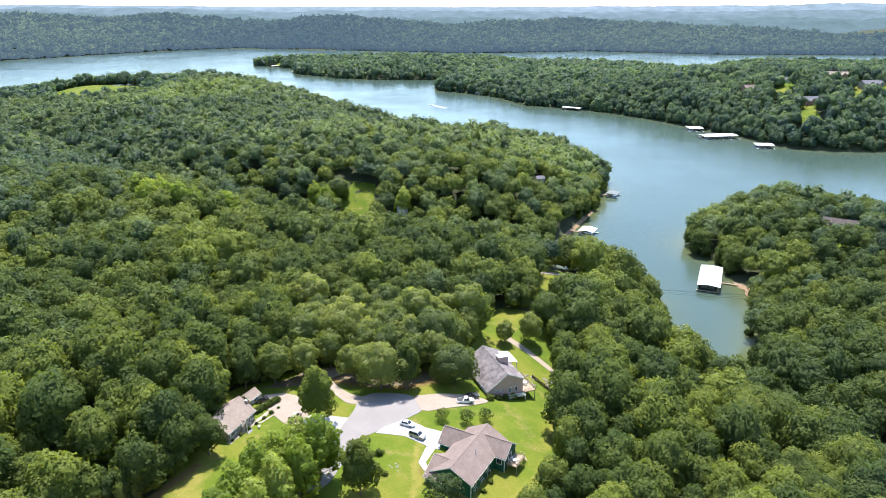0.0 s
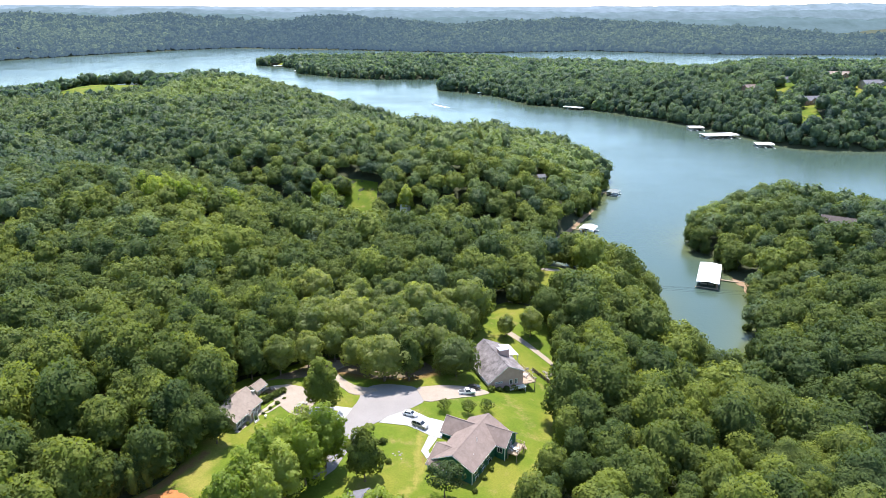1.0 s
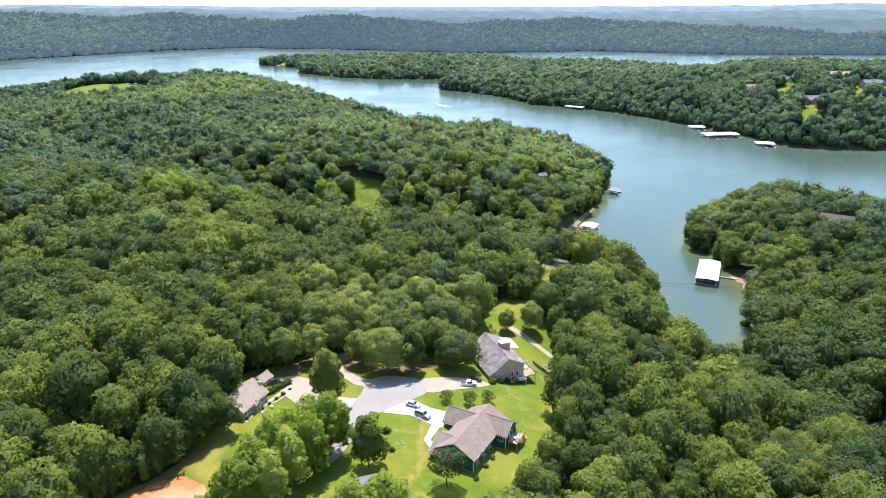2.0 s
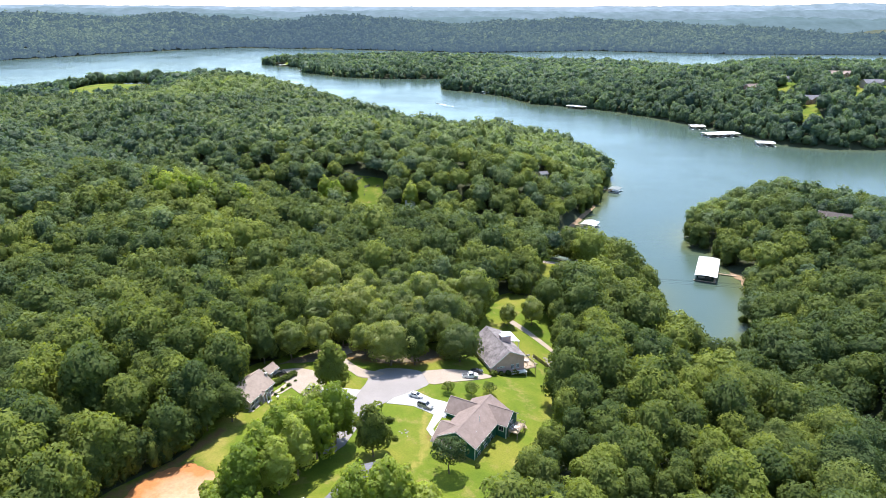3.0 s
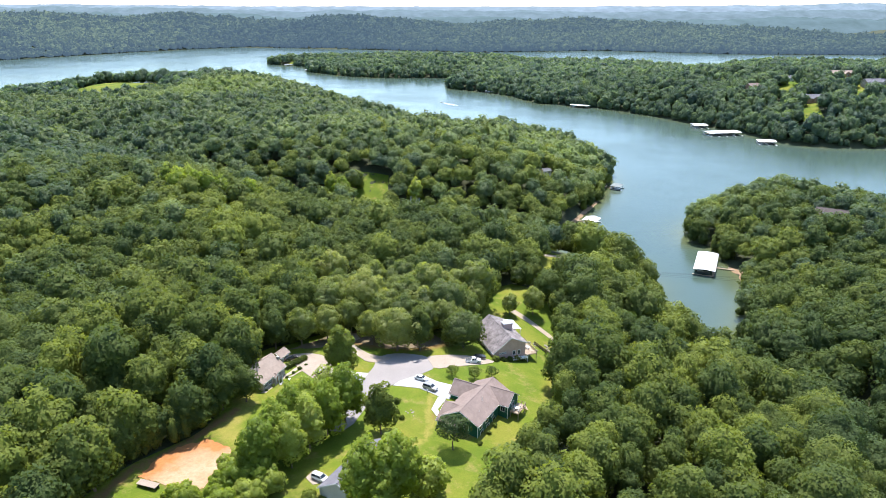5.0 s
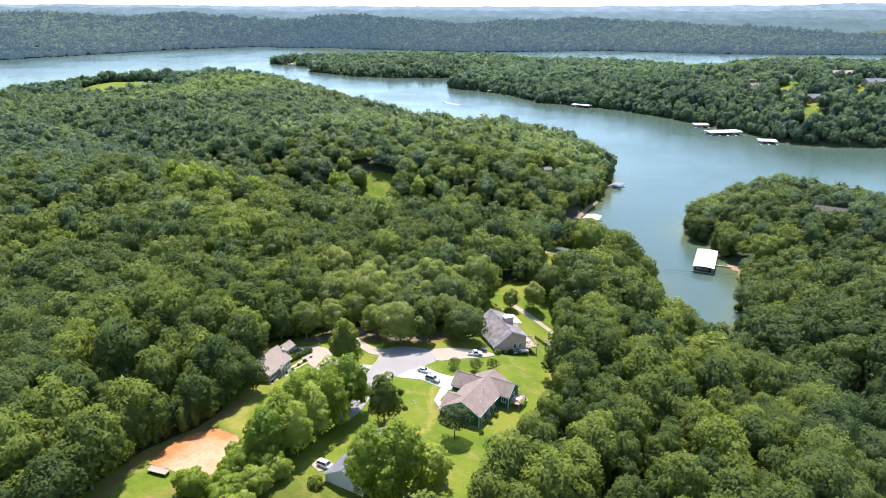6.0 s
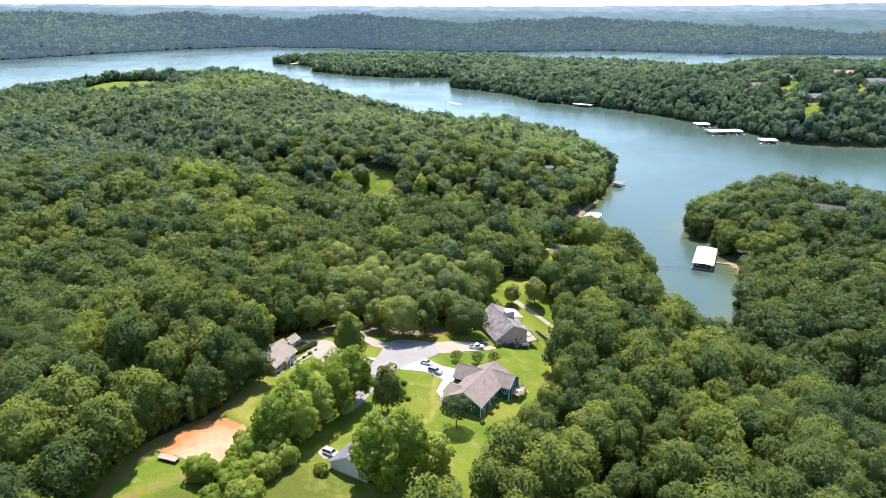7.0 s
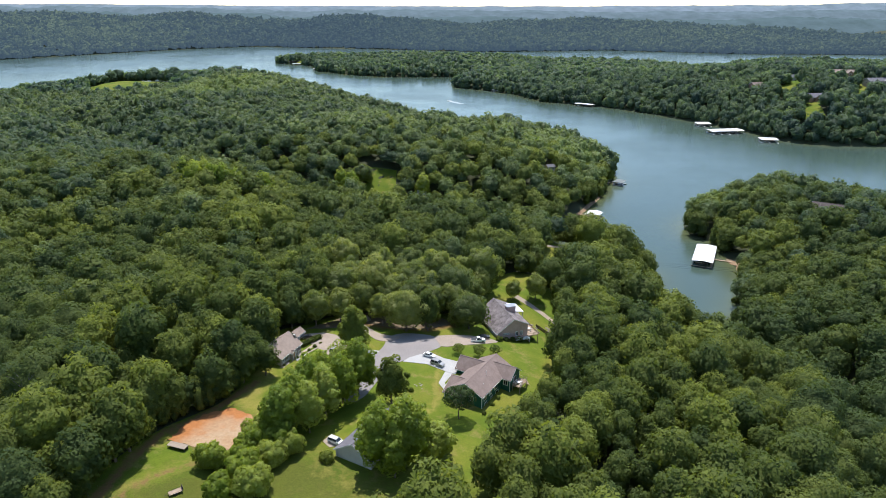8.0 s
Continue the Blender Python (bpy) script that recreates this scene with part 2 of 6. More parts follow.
def seg_dist(x, y, line):
    """Distance to a polyline, and how far along it (0 to 1)."""
    best, along = np.full(x.shape, 1e9), np.zeros(x.shape)
    for k in range(len(line) - 1):
        (ax, ay), (bx, by) = line[k], line[k + 1]
        dx, dy = bx - ax, by - ay
        t = np.clip(((x - ax) * dx + (y - ay) * dy) / (dx * dx + dy * dy), 0, 1)
        d = np.hypot(x - ax - t * dx, y - ay - t * dy)
        along = np.where(d < best, (k + t) / (len(line) - 1), along)
        best = np.minimum(best, d)
    return best, along


def inside(x, y, poly):
    poly = np.asarray(poly, float)
    hit = np.zeros(x.shape, bool)
    j = len(poly) - 1
    for i in range(len(poly)):
        (xi, yi), (xj, yj) = poly[i], poly[j]
        if yi != yj:
            hit ^= ((yi > y) != (yj > y)) & (x < (xj - xi) * (y - yi) / (yj - yi) + xi)
        j = i
    return hit


def bumps(x, y, size, seed):
    """Smooth value noise."""
    rng = np.random.default_rng(seed)
    table = rng.random((64, 64))
    u, v = x / size, y / size
    i, j = np.floor(u).astype(int), np.floor(v).astype(int)
    fu, fv = u - i, v - j
    fu, fv = fu * fu * (3 - 2 * fu), fv * fv * (3 - 2 * fv)
    g = lambda a, b: table[a % 64, b % 64]
    return (g(i, j) * (1 - fu) + g(i + 1, j) * fu) * (1 - fv) + (g(i, j + 1) * (1 - fu) + g(i + 1, j + 1) * fu) * fv - 0.5


def blob(x, y, cx, cy, r):
    return np.exp(-((x - cx) ** 2 + (y - cy) ** 2) / (r * r))


# crests of the hills beyond the lake: how far to the side (x / y), and height
CREST_SIDE = [-0.75, -0.655, -0.41, -0.32, -0.255, -0.205, -0.155, -0.078, 0.01, 0.142, 0.22, 0.336, 0.452, 0.60]
CREST_HIGH = [88, 84, 84, 70, 72, 80, 70, 57, 54, 57, 50, 40, 28, 26]


def land(x, y):
    """Height of the ground above the lake."""
    x, y = np.asarray(x, float), np.asarray(y, float)
    shore, _ = seg_dist(x, y, np.vstack([LAKE, LAKE[:1]]))
    wet = inside(x, y, LAKE)
    high = np.full(x.shape, 33.0) - 6 * np.clip((-x - 0.36 * y) / 160, 0, 1) * np.clip((y - 550) / 150, 0, 1) - 21 * np.clip((-x - 0.34 * y) / 120, 0, 1) * np.clip((y - 760) / 140, 0, 1)
    high = np.where((x > 130) & (y > 260) & (y < 560), 14.0, high)
    bank = (y > 700) & (x > -60) & (x > 0.3 * (y - 700) - 260)
    high = np.where(bank, 15.0 - 10 * np.clip((y - 1250) / 350, 0, 1) + 44 * blob(x, y, 460, 900, 250), high)
    high = np.where((y > 1380) & (x < 120), 10.0, high)
    high = np.where((y > 1950), 30.0, high)
    h = high * (1 - np.exp(-shore / 65))
    calm = blob(x, y, -25, 175, 75)
    h = h + 4.0 * blob(x, y, 0, 197, 38) + 8 * blob(x, y, -610, 1205, 60) + (11 * bumps(x, y, 95, 1) + 7 * bumps(x, y, 38, 5)) * np.clip(shore / 60, 0, 1) * (1 - calm) * (1 - 0.8 * np.clip((y - 1000) / 300, 0, 1))
    far = (y > 1950) | ((x < -1000) & (y > 1380))
    crest = np.interp(x / np.maximum(y, 1), CREST_SIDE, CREST_HIGH) * (1 - np.exp(-shore / 260)) * (1 - 0.4 * np.clip((np.hypot(x, y) - 3050) / 500, 0, 1))
    h = np.where(far, crest + (34 * bumps(x, y, 420, 2) + 26 * bumps(x, y, 170, 3)) * np.clip(shore / 300, 0, 1), h)
    d, a = seg_dist(x, y, HOLLOW)
    h = h - (31 - 10 * a) * np.exp(-(d / 40) ** 2) * np.clip(shore / 40, 0, 1)
    d, a = seg_dist(x, y, RAVINE)
    h = np.minimum(h, 1 + 12 * a + 0.42 * d + 0.0012 * d * d)
    return np.where(wet, np.maximum(-0.22 * shore, -6.0) - 0.1, np.maximum(h, 0.05 * np.minimum(shore, 10) + 0.15))


def land_at(x, y):
    return float(land(np.array([x]), np.array([y]))[0])


def axis_steps(lo, hi, fine_lo, fine_hi, step, grow):
    """Coordinates that are close together in the middle and spread outwards."""
    mid = list(np.arange(fine_lo, fine_hi + step / 2, step))
    up, s = [], step
    while (up or mid)[-1] < hi:
        s = min(s * grow, 90)
        up.append((up or mid)[-1] + s)
    down, s = [], step
    while (down or mid[:1])[-1] > lo:
        s = min(s * grow, 90)
        down.append((down or mid[:1])[-1] - s)
    return np.array(down[::-1] + mid + up)


GX = axis_steps(-4300, 4300, -110, 170, 3.0, 1.045)
GY = axis_steps(-900, 4900, 90, 300, 3.0, 1.035)
mx, my = np.meshgrid(GX, GY)
mz = land(mx, my)
nx, ny = len(GX), len(GY)
q = np.arange(nx * ny).reshape(ny, nx)
quads = np.stack([q[:-1, :-1], q[:-1, 1:], q[1:, 1:], q[1:, :-1]], -1).reshape(-1, 4)
ground = new("ground", mesh_from("ground", np.stack([mx, my, mz], -1).reshape(-1, 3), quads, [FOREST_FLOOR], None, True))
tagged(ground, "rolling ground with leaf litter under the woods", "ground", "", "structure")

shore_gap, _ = seg_dist(mx, my, np.vstack([LAKE, LAKE[:1]]))
water_mesh = mesh_from("water", np.stack([mx, my, np.zeros_like(mx)], -1).reshape(-1, 3), quads, [WATER], None, True)
water_mesh.attributes.new("shallow", "FLOAT", "POINT").data.foreach_set("value", (0.85 * np.exp(-shore_gap / 9.0)).ravel().astype(np.float32))
water = tagged(new("water", water_mesh), "calm blue-green lake water with fine ripples", "lake", "", "structure")


def ragged(outline, size=0.7, step=2.5, seed=3):
    """An outline with worn, uneven edges."""
    rng = np.random.default_rng(seed)
    out = []
    for (ax, ay), (bx, by) in zip(outline, outline[1:] + outline[:1]):
        n = max(1, int(math.hypot(bx - ax, by - ay) / step))
        for k in range(n):
            out.append((ax + (bx - ax) * k / n + rng.uniform(-size, size), ay + (by - ay) * k / n + rng.uniform(-size, size)))
    return out


def spread(outline, by):
    """The same outline pushed outwards (clockwise outlines)."""
    out, n = [], len(outline)
    for i in range(n):
        (ax, ay), (bx, by_) = outline[i - 1], outline[(i + 1) % n]
        dx, dy = bx - ax, by_ - ay
        d = math.hypot(dx, dy) or 1
        out.append((outline[i][0] - dy / d * by, outline[i][1] + dx / d * by))
    return out


def draped(name, outline, lift, material, label, category, step=3.0, kind="structure"):
    """A thin sheet with the given outline that follows the ground."""
    bm = bmesh.new()
    bm.faces.new([bm.verts.new((x, y, 0)) for x, y in outline])
    xs, ys = [p[0] for p in outline], [p[1] for p in outline]
    for lo, hi, n in ((min(xs), max(xs), (1, 0, 0)), (min(ys), max(ys), (0, 1, 0))):
        c = lo + step
        while c < hi:
            bmesh.ops.bisect_plane(bm, geom=bm.verts[:] + bm.edges[:] + bm.faces[:], plane_co=(c * n[0], c * n[1], 0), plane_no=n)
            c += step
    bmesh.ops.triangulate(bm, faces=bm.faces[:])
    co = np.array([v.co[:2] for v in bm.verts])
    zs = land(co[:, 0], co[:, 1])
    for v, z in zip(bm.verts, zs):
        v.co.z = z + lift
    bmesh.ops.recalc_face_normals(bm, faces=bm.faces[:])
    if sum(f.normal.z for f in bm.faces) < 0:
        bmesh.ops.reverse_faces(bm, faces=bm.faces[:])
    made = bmesh.ops.extrude_face_region(bm, geom=bm.faces[:])
    low = [v for v in made["geom"] if isinstance(v, bmesh.types.BMVert)]
    for v in low:
        v.co.z -= 0.25
    return tagged(part(name, bm, material), label, category, "", kind)


def smooth_outline(points, rounds=2):
    """Rounds the corners of a closed outline."""
    p = [tuple(map(float, a)) for a in points]
    for _ in range(rounds):
        p = [(a[0] * w + b[0] * (1 - w), a[1] * w + b[1] * (1 - w)) for a, b in zip(p, p[1:] + p[:1]) for w in (0.75, 0.25)]
    return p


LAWN_EDGE = [(-91, 98), (-88.5, 114), (-87, 126), (-83, 138), (-77, 146), (-70, 154), (-67, 164), (-67, 177), (-68.5, 191), (-66, 201), (-58, 206), (-48, 218), (-36, 226), (-26, 225), (-14, 222), (-5, 224),
             (3, 230), (9, 242), (14, 260), (20, 276), (30, 272), (35, 250), (36, 232), (36, 216), (29, 196), (25, 172), (19, 150), (9, 136), (4, 118), (-2, 100), (-40, 88), (-88, 88)]
lawn = draped("lawn", spread(smooth_outline(LAWN_EDGE, 1), 4.0), 0.06, GRASS, "mown green lawn with dry yellow streaks and bare soil under the trees", "lawn", 1.6)
WOOD_EDGE = [(-90, 104), (-88, 117.6), (-87, 128.4), (-84.5, 139.1), (-79, 146.5), (-72, 157), (-66.5, 167.5)]
CLAY = [(-81.6, 136.4), (-80.4, 144.4), (-76, 150.0), (-69.6, 153.4), (-63.0, 149.5), (-60.3, 145.1), (-61.2, 141.1), (-63.4, 137.1), (-63.7, 133.0), (-66, 130.2), (-76.6, 135.0)]
# dry and bare streaks of the lawn: line, width, amount
DRY = [([(-8.5, 180), (-9.8, 170), (-8.6, 163), (-9.5, 157), (-14, 152)], 1.5, 0.75), ([(24, 171), (20, 163), (16, 158)], 2.5, 0.6), ([(-66, 176), (-65, 166), (-67, 158), (-60, 152)], 4.0, 0.7),
       ([(-62, 150), (-56, 156), (-50, 160)], 3.0, 0.35), ([(30, 205), (31, 195), (26, 183)], 2.5, 0.5), ([(-40, 131), (-25, 116), (-8, 112)], 6.0, 0.35), ([(-70, 128), (-80, 119), (-90, 110)], 4.0, 0.5)]
BARE = [(WOOD_EDGE, 1.6, 0.85), ([(-68, 127.5), (-72.5, 125.4), (-78.7, 120.3), (-82, 115), (-87, 108)], 1.3, 0.62), (CLAY + CLAY[:1], 1.5, 0.5), ([(-8.2, 166), (-7.4, 169)], 1.2, 0.6), ([(-44, 215), (-30, 211), (-15, 209), (-6, 215)], 4.0, 0.8)]


def stain(ob, name, streaks):
    co = np.array([v.co[:2] for v in ob.data.vertices])
    amount = np.zeros(len(co))
    for line, width, k in streaks:
        d, _ = seg_dist(co[:, 0], co[:, 1], np.array(line, float))
        amount = np.maximum(amount, k * np.exp(-(d / width) ** 2))
    ob.data.attributes.new(name, "FLOAT", "POINT").data.foreach_set("value", amount.astype(np.float32))


stain(lawn, "long", [([(-86, 104), (-62, 116), (-44, 122), (-22, 112), (4, 112)], 15.0, 0.8), ([(-70, 160), (-72, 150), (-60, 140)], 7.0, 0.5)])
stain(lawn, "dry", DRY)
stain(lawn, "bare", BARE)
ROAD_EDGE = [(-38.5, 158), (-34.4, 168), (-33.0, 180.0), (-31.9, 185.0), (-30.7, 188.7), (-28.8, 193.9), (-29.0, 200.0), (-24.6, 203.8), (-18.4, 203.8), (-11.6, 202.2), (-9.2, 197.5), (-8.8, 193.3), (-11.7, 190.3),
             (-14.3, 187.9), (-19.5, 184.1), (-21.4, 182.5), (-25.0, 180.0), (-27.4, 173.4), (-32.0, 158)]
road = draped("road", smooth_outline(ROAD_EDGE, 1), 0.14, ASPHALT, "pale grey worn asphalt cul-de-sac", "road", 4.0)
draped("driveway", smooth_outline([(-12.2, 202.0), (-7.9, 203.4), (-3.5, 204.9), (3.2, 205.6), (9.3, 205.0), (12.0, 203.5), (6.9, 199.6), (-2.4, 195.6), (-8.8, 192.7), (-10.2, 196.9)], 1), 0.18, GRAVEL, "tan gravel drive leading to the grey house", "driveway", 4.0)
draped("driveway", [(-21.4, 182.0), (-19.5, 184.6), (-14.1, 188.2), (-12.0, 188.0), (-7.6, 184.9), (-2.6, 183.4), (-3.4, 175.6), (-6.2, 176.3), (-13.1, 180.6)], 0.18, CONCRETE, "white concrete drive beside the green house", "driveway", 4.0)
draped("driveway", smooth_outline([(-27.0, 196.8), (-31.9, 197.3), (-35.1, 201.4), (-40.2, 206.9), (-42.8, 212.4), (-39.6, 213.0), (-35.0, 206.6), (-30.5, 202.2), (-22.6, 200.4)], 1), 0.19, GRAVEL, "shaded gravel drive under the trees", "driveway", 4.0)
draped("driveway", smooth_outline([(-60, 201), (-50, 204), (-42, 196), (-42.6, 187.2), (-47, 185.5), (-52, 190.5), (-56, 195)], 1), 0.18, GRAVEL, "tan gravel parking place beside the tan house", "driveway", 4.0)
draped("woodland_floor", ragged([(-60, 205), (-48, 219), (-36, 228), (-24, 227), (-12, 224), (-6, 216), (-14, 209.5), (-24, 207.5), (-30, 210), (-42, 215), (-46, 209)], 0.6, 3.0), 0.10, LITTER, "brown leaf litter under the shade trees", "ground", 4.0)
draped("driveway", ragged([(-45, 214), (-40, 213), (-37, 217), (-39, 222), (-44, 221)], 0.4, 2.0), 0.2, GRAVEL, "pale gravel turning place under the trees", "driveway", 4.0)
draped("path", [(-7.0, 176.5), (-4.5, 175.7), (-6.9, 170.2), (-6.1, 168.0), (-7.2, 166.9), (-8.8, 169.9)], 0.17, CONCRETE, "white concrete footpath to the green house", "path", 4.0)
patch = draped("dirt_patch", ragged(CLAY, 0.55, 0.9), 0.12, TAN_DIRT, "bare patch of tan and orange clay on the lawn", "dirt", 1.5)
stain(patch, "orange", [([(-83, 134), (-81, 143), (-76, 149), (-70, 153), (-65, 152)], 6.0, 1.0), ([(-80, 137), (-72, 143), (-66, 146)], 4.0, 0.4)])
draped("parking_pad", [(-39.2, 137.2), (-36.8, 134.6), (-34.8, 135.6), (-35.4, 139.6), (-37.9, 140.2)], 0.16, GRAVEL, "pale parking pad beside the sage house", "pad", 4.0)
draped("driveway", [(-30.2, 189.6), (-31.8, 184.0), (-35.5, 185.0), (-39.8, 187.0), (-43.6, 186.6), (-43.0, 190.6), (-40.5, 191.2), (-35.5, 190.8)], 0.15, CONCRETE, "pale concrete drive leading to the tan house", "driveway", 4.0)

# ---- distance ----
def far_ridge(name, y, base, points, material, label, rough, seed):
    """A long wooded ridge at the horizon, with a front and a back slope."""
    rng = np.random.default_rng(seed)
    px, pz = zip(*points)
    xs = np.arange(-4300, 4301, 12.0)
    top = np.interp(xs, px, pz) + rough * (2 * bumps(xs, xs * 0, 160, seed) + bumps(xs, xs * 0, 40, seed + 1) + 0.5 * bumps(xs, xs * 0, 14, seed + 2))
    rows = [(y - 320, np.full_like(xs, base)), (y - 200, base + (top - base) * 0.45), (y - 80, base + (top - base) * 0.85), (y, top), (y + 80, np.full_like(xs, base))]
    v = np.concatenate([np.stack([xs, np.full_like(xs, a), b], -1) for a, b in rows])
    n = len(xs)
    k = np.arange(len(rows) * n).reshape(len(rows), n)
    f = np.stack([k[:-1, :-1], k[:-1, 1:], k[1:, 1:], k[1:, :-1]], -1).reshape(-1, 4)
    ob = new(name, mesh_from(name, v, f, [material], None, True))
    return tagged(ob, label, "hills", "", "structure")


# Each ridge glows in its haze colour, paler and bluer farther back.
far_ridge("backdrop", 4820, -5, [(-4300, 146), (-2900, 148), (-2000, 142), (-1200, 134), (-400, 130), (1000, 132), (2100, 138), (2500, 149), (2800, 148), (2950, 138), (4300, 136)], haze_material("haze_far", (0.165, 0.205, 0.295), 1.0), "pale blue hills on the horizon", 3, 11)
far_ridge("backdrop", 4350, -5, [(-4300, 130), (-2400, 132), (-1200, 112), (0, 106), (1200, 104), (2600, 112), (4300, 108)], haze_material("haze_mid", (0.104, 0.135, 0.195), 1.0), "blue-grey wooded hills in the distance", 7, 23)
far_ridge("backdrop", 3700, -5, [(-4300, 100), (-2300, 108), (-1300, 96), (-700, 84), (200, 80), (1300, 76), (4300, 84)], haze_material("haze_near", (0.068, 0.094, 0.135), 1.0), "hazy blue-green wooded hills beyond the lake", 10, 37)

# ---- trees ----
def ico(level):
    bm = bmesh.new()
    bmesh.ops.create_icosphere(bm, subdivisions=level, radius=1)
    bm.verts.ensure_lookup_table()
    v = np.array([v.co[:] for v in bm.verts])
    f = np.array([[v.index for v in f.verts] for f in bm.faces])
    bm.free()
    return v, f


ICO = {k: ico(k) for k in (1, 2, 3, 4, 5)}


def sphere_points(rng, n, up=-0.35):
    p = rng.normal(size=(n * 5 + 12, 3))
    p /= np.linalg.norm(p, axis=1, keepdims=True)
    return p[p[:, 2] > up][:n]


def unit(v):
    return v / np.maximum(np.linalg.norm(v, axis=-1, keepdims=True), 1e-6)


def leaf_sprays(rng, at, normal, size, loose):
    """Small folded leaf sprays, one island each; they take the light as the leaf mass they belong to."""
    n = len(at)
    nn = unit(normal * 0.8 + rng.normal(size=(n, 3)) * loose + [0, 0, 0.35])
    a = unit(np.cross(nn, rng.normal(size=(n, 3))))
    b = np.cross(nn, a)
    s = (size * rng.uniform(0.55, 1.45, n))[:, None]
    fold = nn * s * rng.uniform(0.1, 0.5, n)[:, None]
    v = np.stack([at - a * s, at - b * s * 0.66 - fold, at + a * s, at + b * s * 0.66 - fold], 1).reshape(-1, 3)
    k = np.arange(n)[:, None] * 4
    lit = unit(normal + nn * 0.45)
    return v, np.concatenate([k + [0, 1, 2], k + [0, 2, 3]], 0), np.repeat(lit, 4, axis=0)


def crown(seed, lumps, sprays, leaf, radius=6.0, base=5.0, top=18.0, lump=0.34, pointed=0.0, level=3, keep=1.0, floor=-0.4, loose=0.5, jut=0.09, core=0):
    """A broad, uneven dome of leaf masses: vertices, triangles and normals. Round masses crowd on the upper side,
    each clad in small loose clumps of leaves; sprays stand out from them."""
    rng = np.random.default_rng(seed)
    half = (top - base) / 2
    mid = base + half * 0.9
    d = sphere_points(rng, lumps * 3, -0.5)
    # spread the masses evenly over the dome
    pick = [0]
    while len(pick) < lumps:
        gap = (d @ d[pick].T).max(axis=1) + rng.uniform(0, 0.12, len(d))
        pick.append(int(np.argmin(gap)))
    d = d[pick]
    turn = np.arctan2(d[:, 1], d[:, 0])
    lobed = 1 + 0.15 * np.sin(2 * turn + rng.uniform(0, 6)) + 0.13 * np.sin(3 * turn + rng.uniform(0, 6)) + 0.08 * np.sin(5 * turn + rng.uniform(0, 6))
    lobed = lobed * rng.uniform(1 - jut, 1 + jut, lumps)
    lr = radius * lump * rng.uniform(0.7, 1.3, lumps)
    taper = 1 - pointed * np.clip(d[:, 2] + 0.3, 0, 1.3)
    c = np.stack([d[:, 0] * (radius - lr * 0.7) * lobed * taper, d[:, 1] * (radius - lr * 0.7) * lobed * taper, d[:, 2] * (half - lr * 0.55) * rng.uniform(1 - jut * 0.7, 1 + jut * 0.7, lumps)], -1)
    # outline of the joined masses in each direction
    cv, cf = ICO[level]
    b = cv @ c.T
    disc = b * b - (c * c).sum(axis=1)[None] + (lr * lr)[None]
    hit = np.where(disc > 0, b + np.sqrt(np.maximum(disc, 0)), 0)
    reach, win = hit.max(axis=1), hit.argmax(axis=1)
    t2 = 1 - pointed * np.clip(cv[:, 2] + 0.3, 0, 1.3)
    least = 0.80 / np.sqrt((cv[:, 0] ** 2 + cv[:, 1] ** 2) / (radius * t2) ** 2 + cv[:, 2] ** 2 / half ** 2)
    body = cv * np.maximum(reach, least)[:, None]
    face_out = np.where((reach > least)[:, None], unit(body - c[win]), cv)
    lit = unit(face_out * 0.9 + cv * 0.35 + [0, 0, 0.1])
    cf = cf[cv[cf][:, :, 2].mean(axis=1) > floor]
    cf = cf[rng.random(len(cf)) < keep + 0.2 * (cv[cf][:, :, 2].mean(axis=1) > 0.5)]
    # a ragged skin of small leaf clumps, each an island a little shifted and turned
    n = len(cf)
    heart, out = body[cf].mean(axis=1), unit(lit[cf].mean(axis=1))
    size = math.sqrt(4 * math.pi * radius * half / len(ICO[level][1]) / 1.3 / min(keep, 1.0)) * min(0.92, 0.55 + keep) * rng.uniform(0.7, 1.3, (n, 1))
    heart = heart * (1 + rng.uniform(-0.10, 0.05, (n, 1))) + rng.normal(size=(n, 3)) * size * 0.3
    nn = unit(out + 0.42 * rng.normal(size=(n, 3)))
    e = unit(np.cross(nn, rng.normal(size=(n, 3))))
    g = np.cross(nn, e)
    tri = np.stack([heart + size * (math.cos(q) * e * k + math.sin(q) * g) for q, k in ((0.2, 1.15), (2.2, 0.9), (4.3, 1.0))], 1)
    nrm = np.repeat(unit(out + 0.4 * nn)[:, None], 3, axis=1)
    vs, fs, ns = [(tri + [0, 0, mid]).reshape(-1, 3)], [np.arange(n * 3).reshape(-1, 3)], [nrm.reshape(-1, 3)]
    if core:
        # the closed leaf mass behind the clumps, uneven and without an underside
        kv, kf = ICO[core]
        kf = kf[kv[kf][:, :, 2].mean(axis=1) > floor]
        near = np.argmax(kv @ cv.T, axis=1)
        rough = rng.uniform(-1, 1, (len(kv), 1))
        fs.append(kf + n * 3)
        vs.append(body[near] * ((0.80 if level > 4 else 0.9) + 0.04 * rough) + [0, 0, mid]), ns.append(unit(lit[near] + 0.15 * rng.normal(size=kv.shape)))
    if sprays:
        at, out_all = [], []
        for k in range(lumps):
            n = max(3, int(sprays * (0.75 + 0.5 * (d[k, 2] > 0.1))))
            p = sphere_points(rng, n, -0.4)
            out = unit(p * 0.75 + d[k] * 0.55)
            at.append(c[k] + out * lr[k] * rng.uniform(0.92, 1.2, (len(p), 1)) + [0, 0, mid])
            out_all.append(out)
        # sprays between the masses, down to the skirt of the crown
        p = sphere_points(rng, int(lumps * sprays * 0.3), -0.85)
        tp = 1 - pointed * np.clip(p[:, 2:3] + 0.3, 0, 1.3)
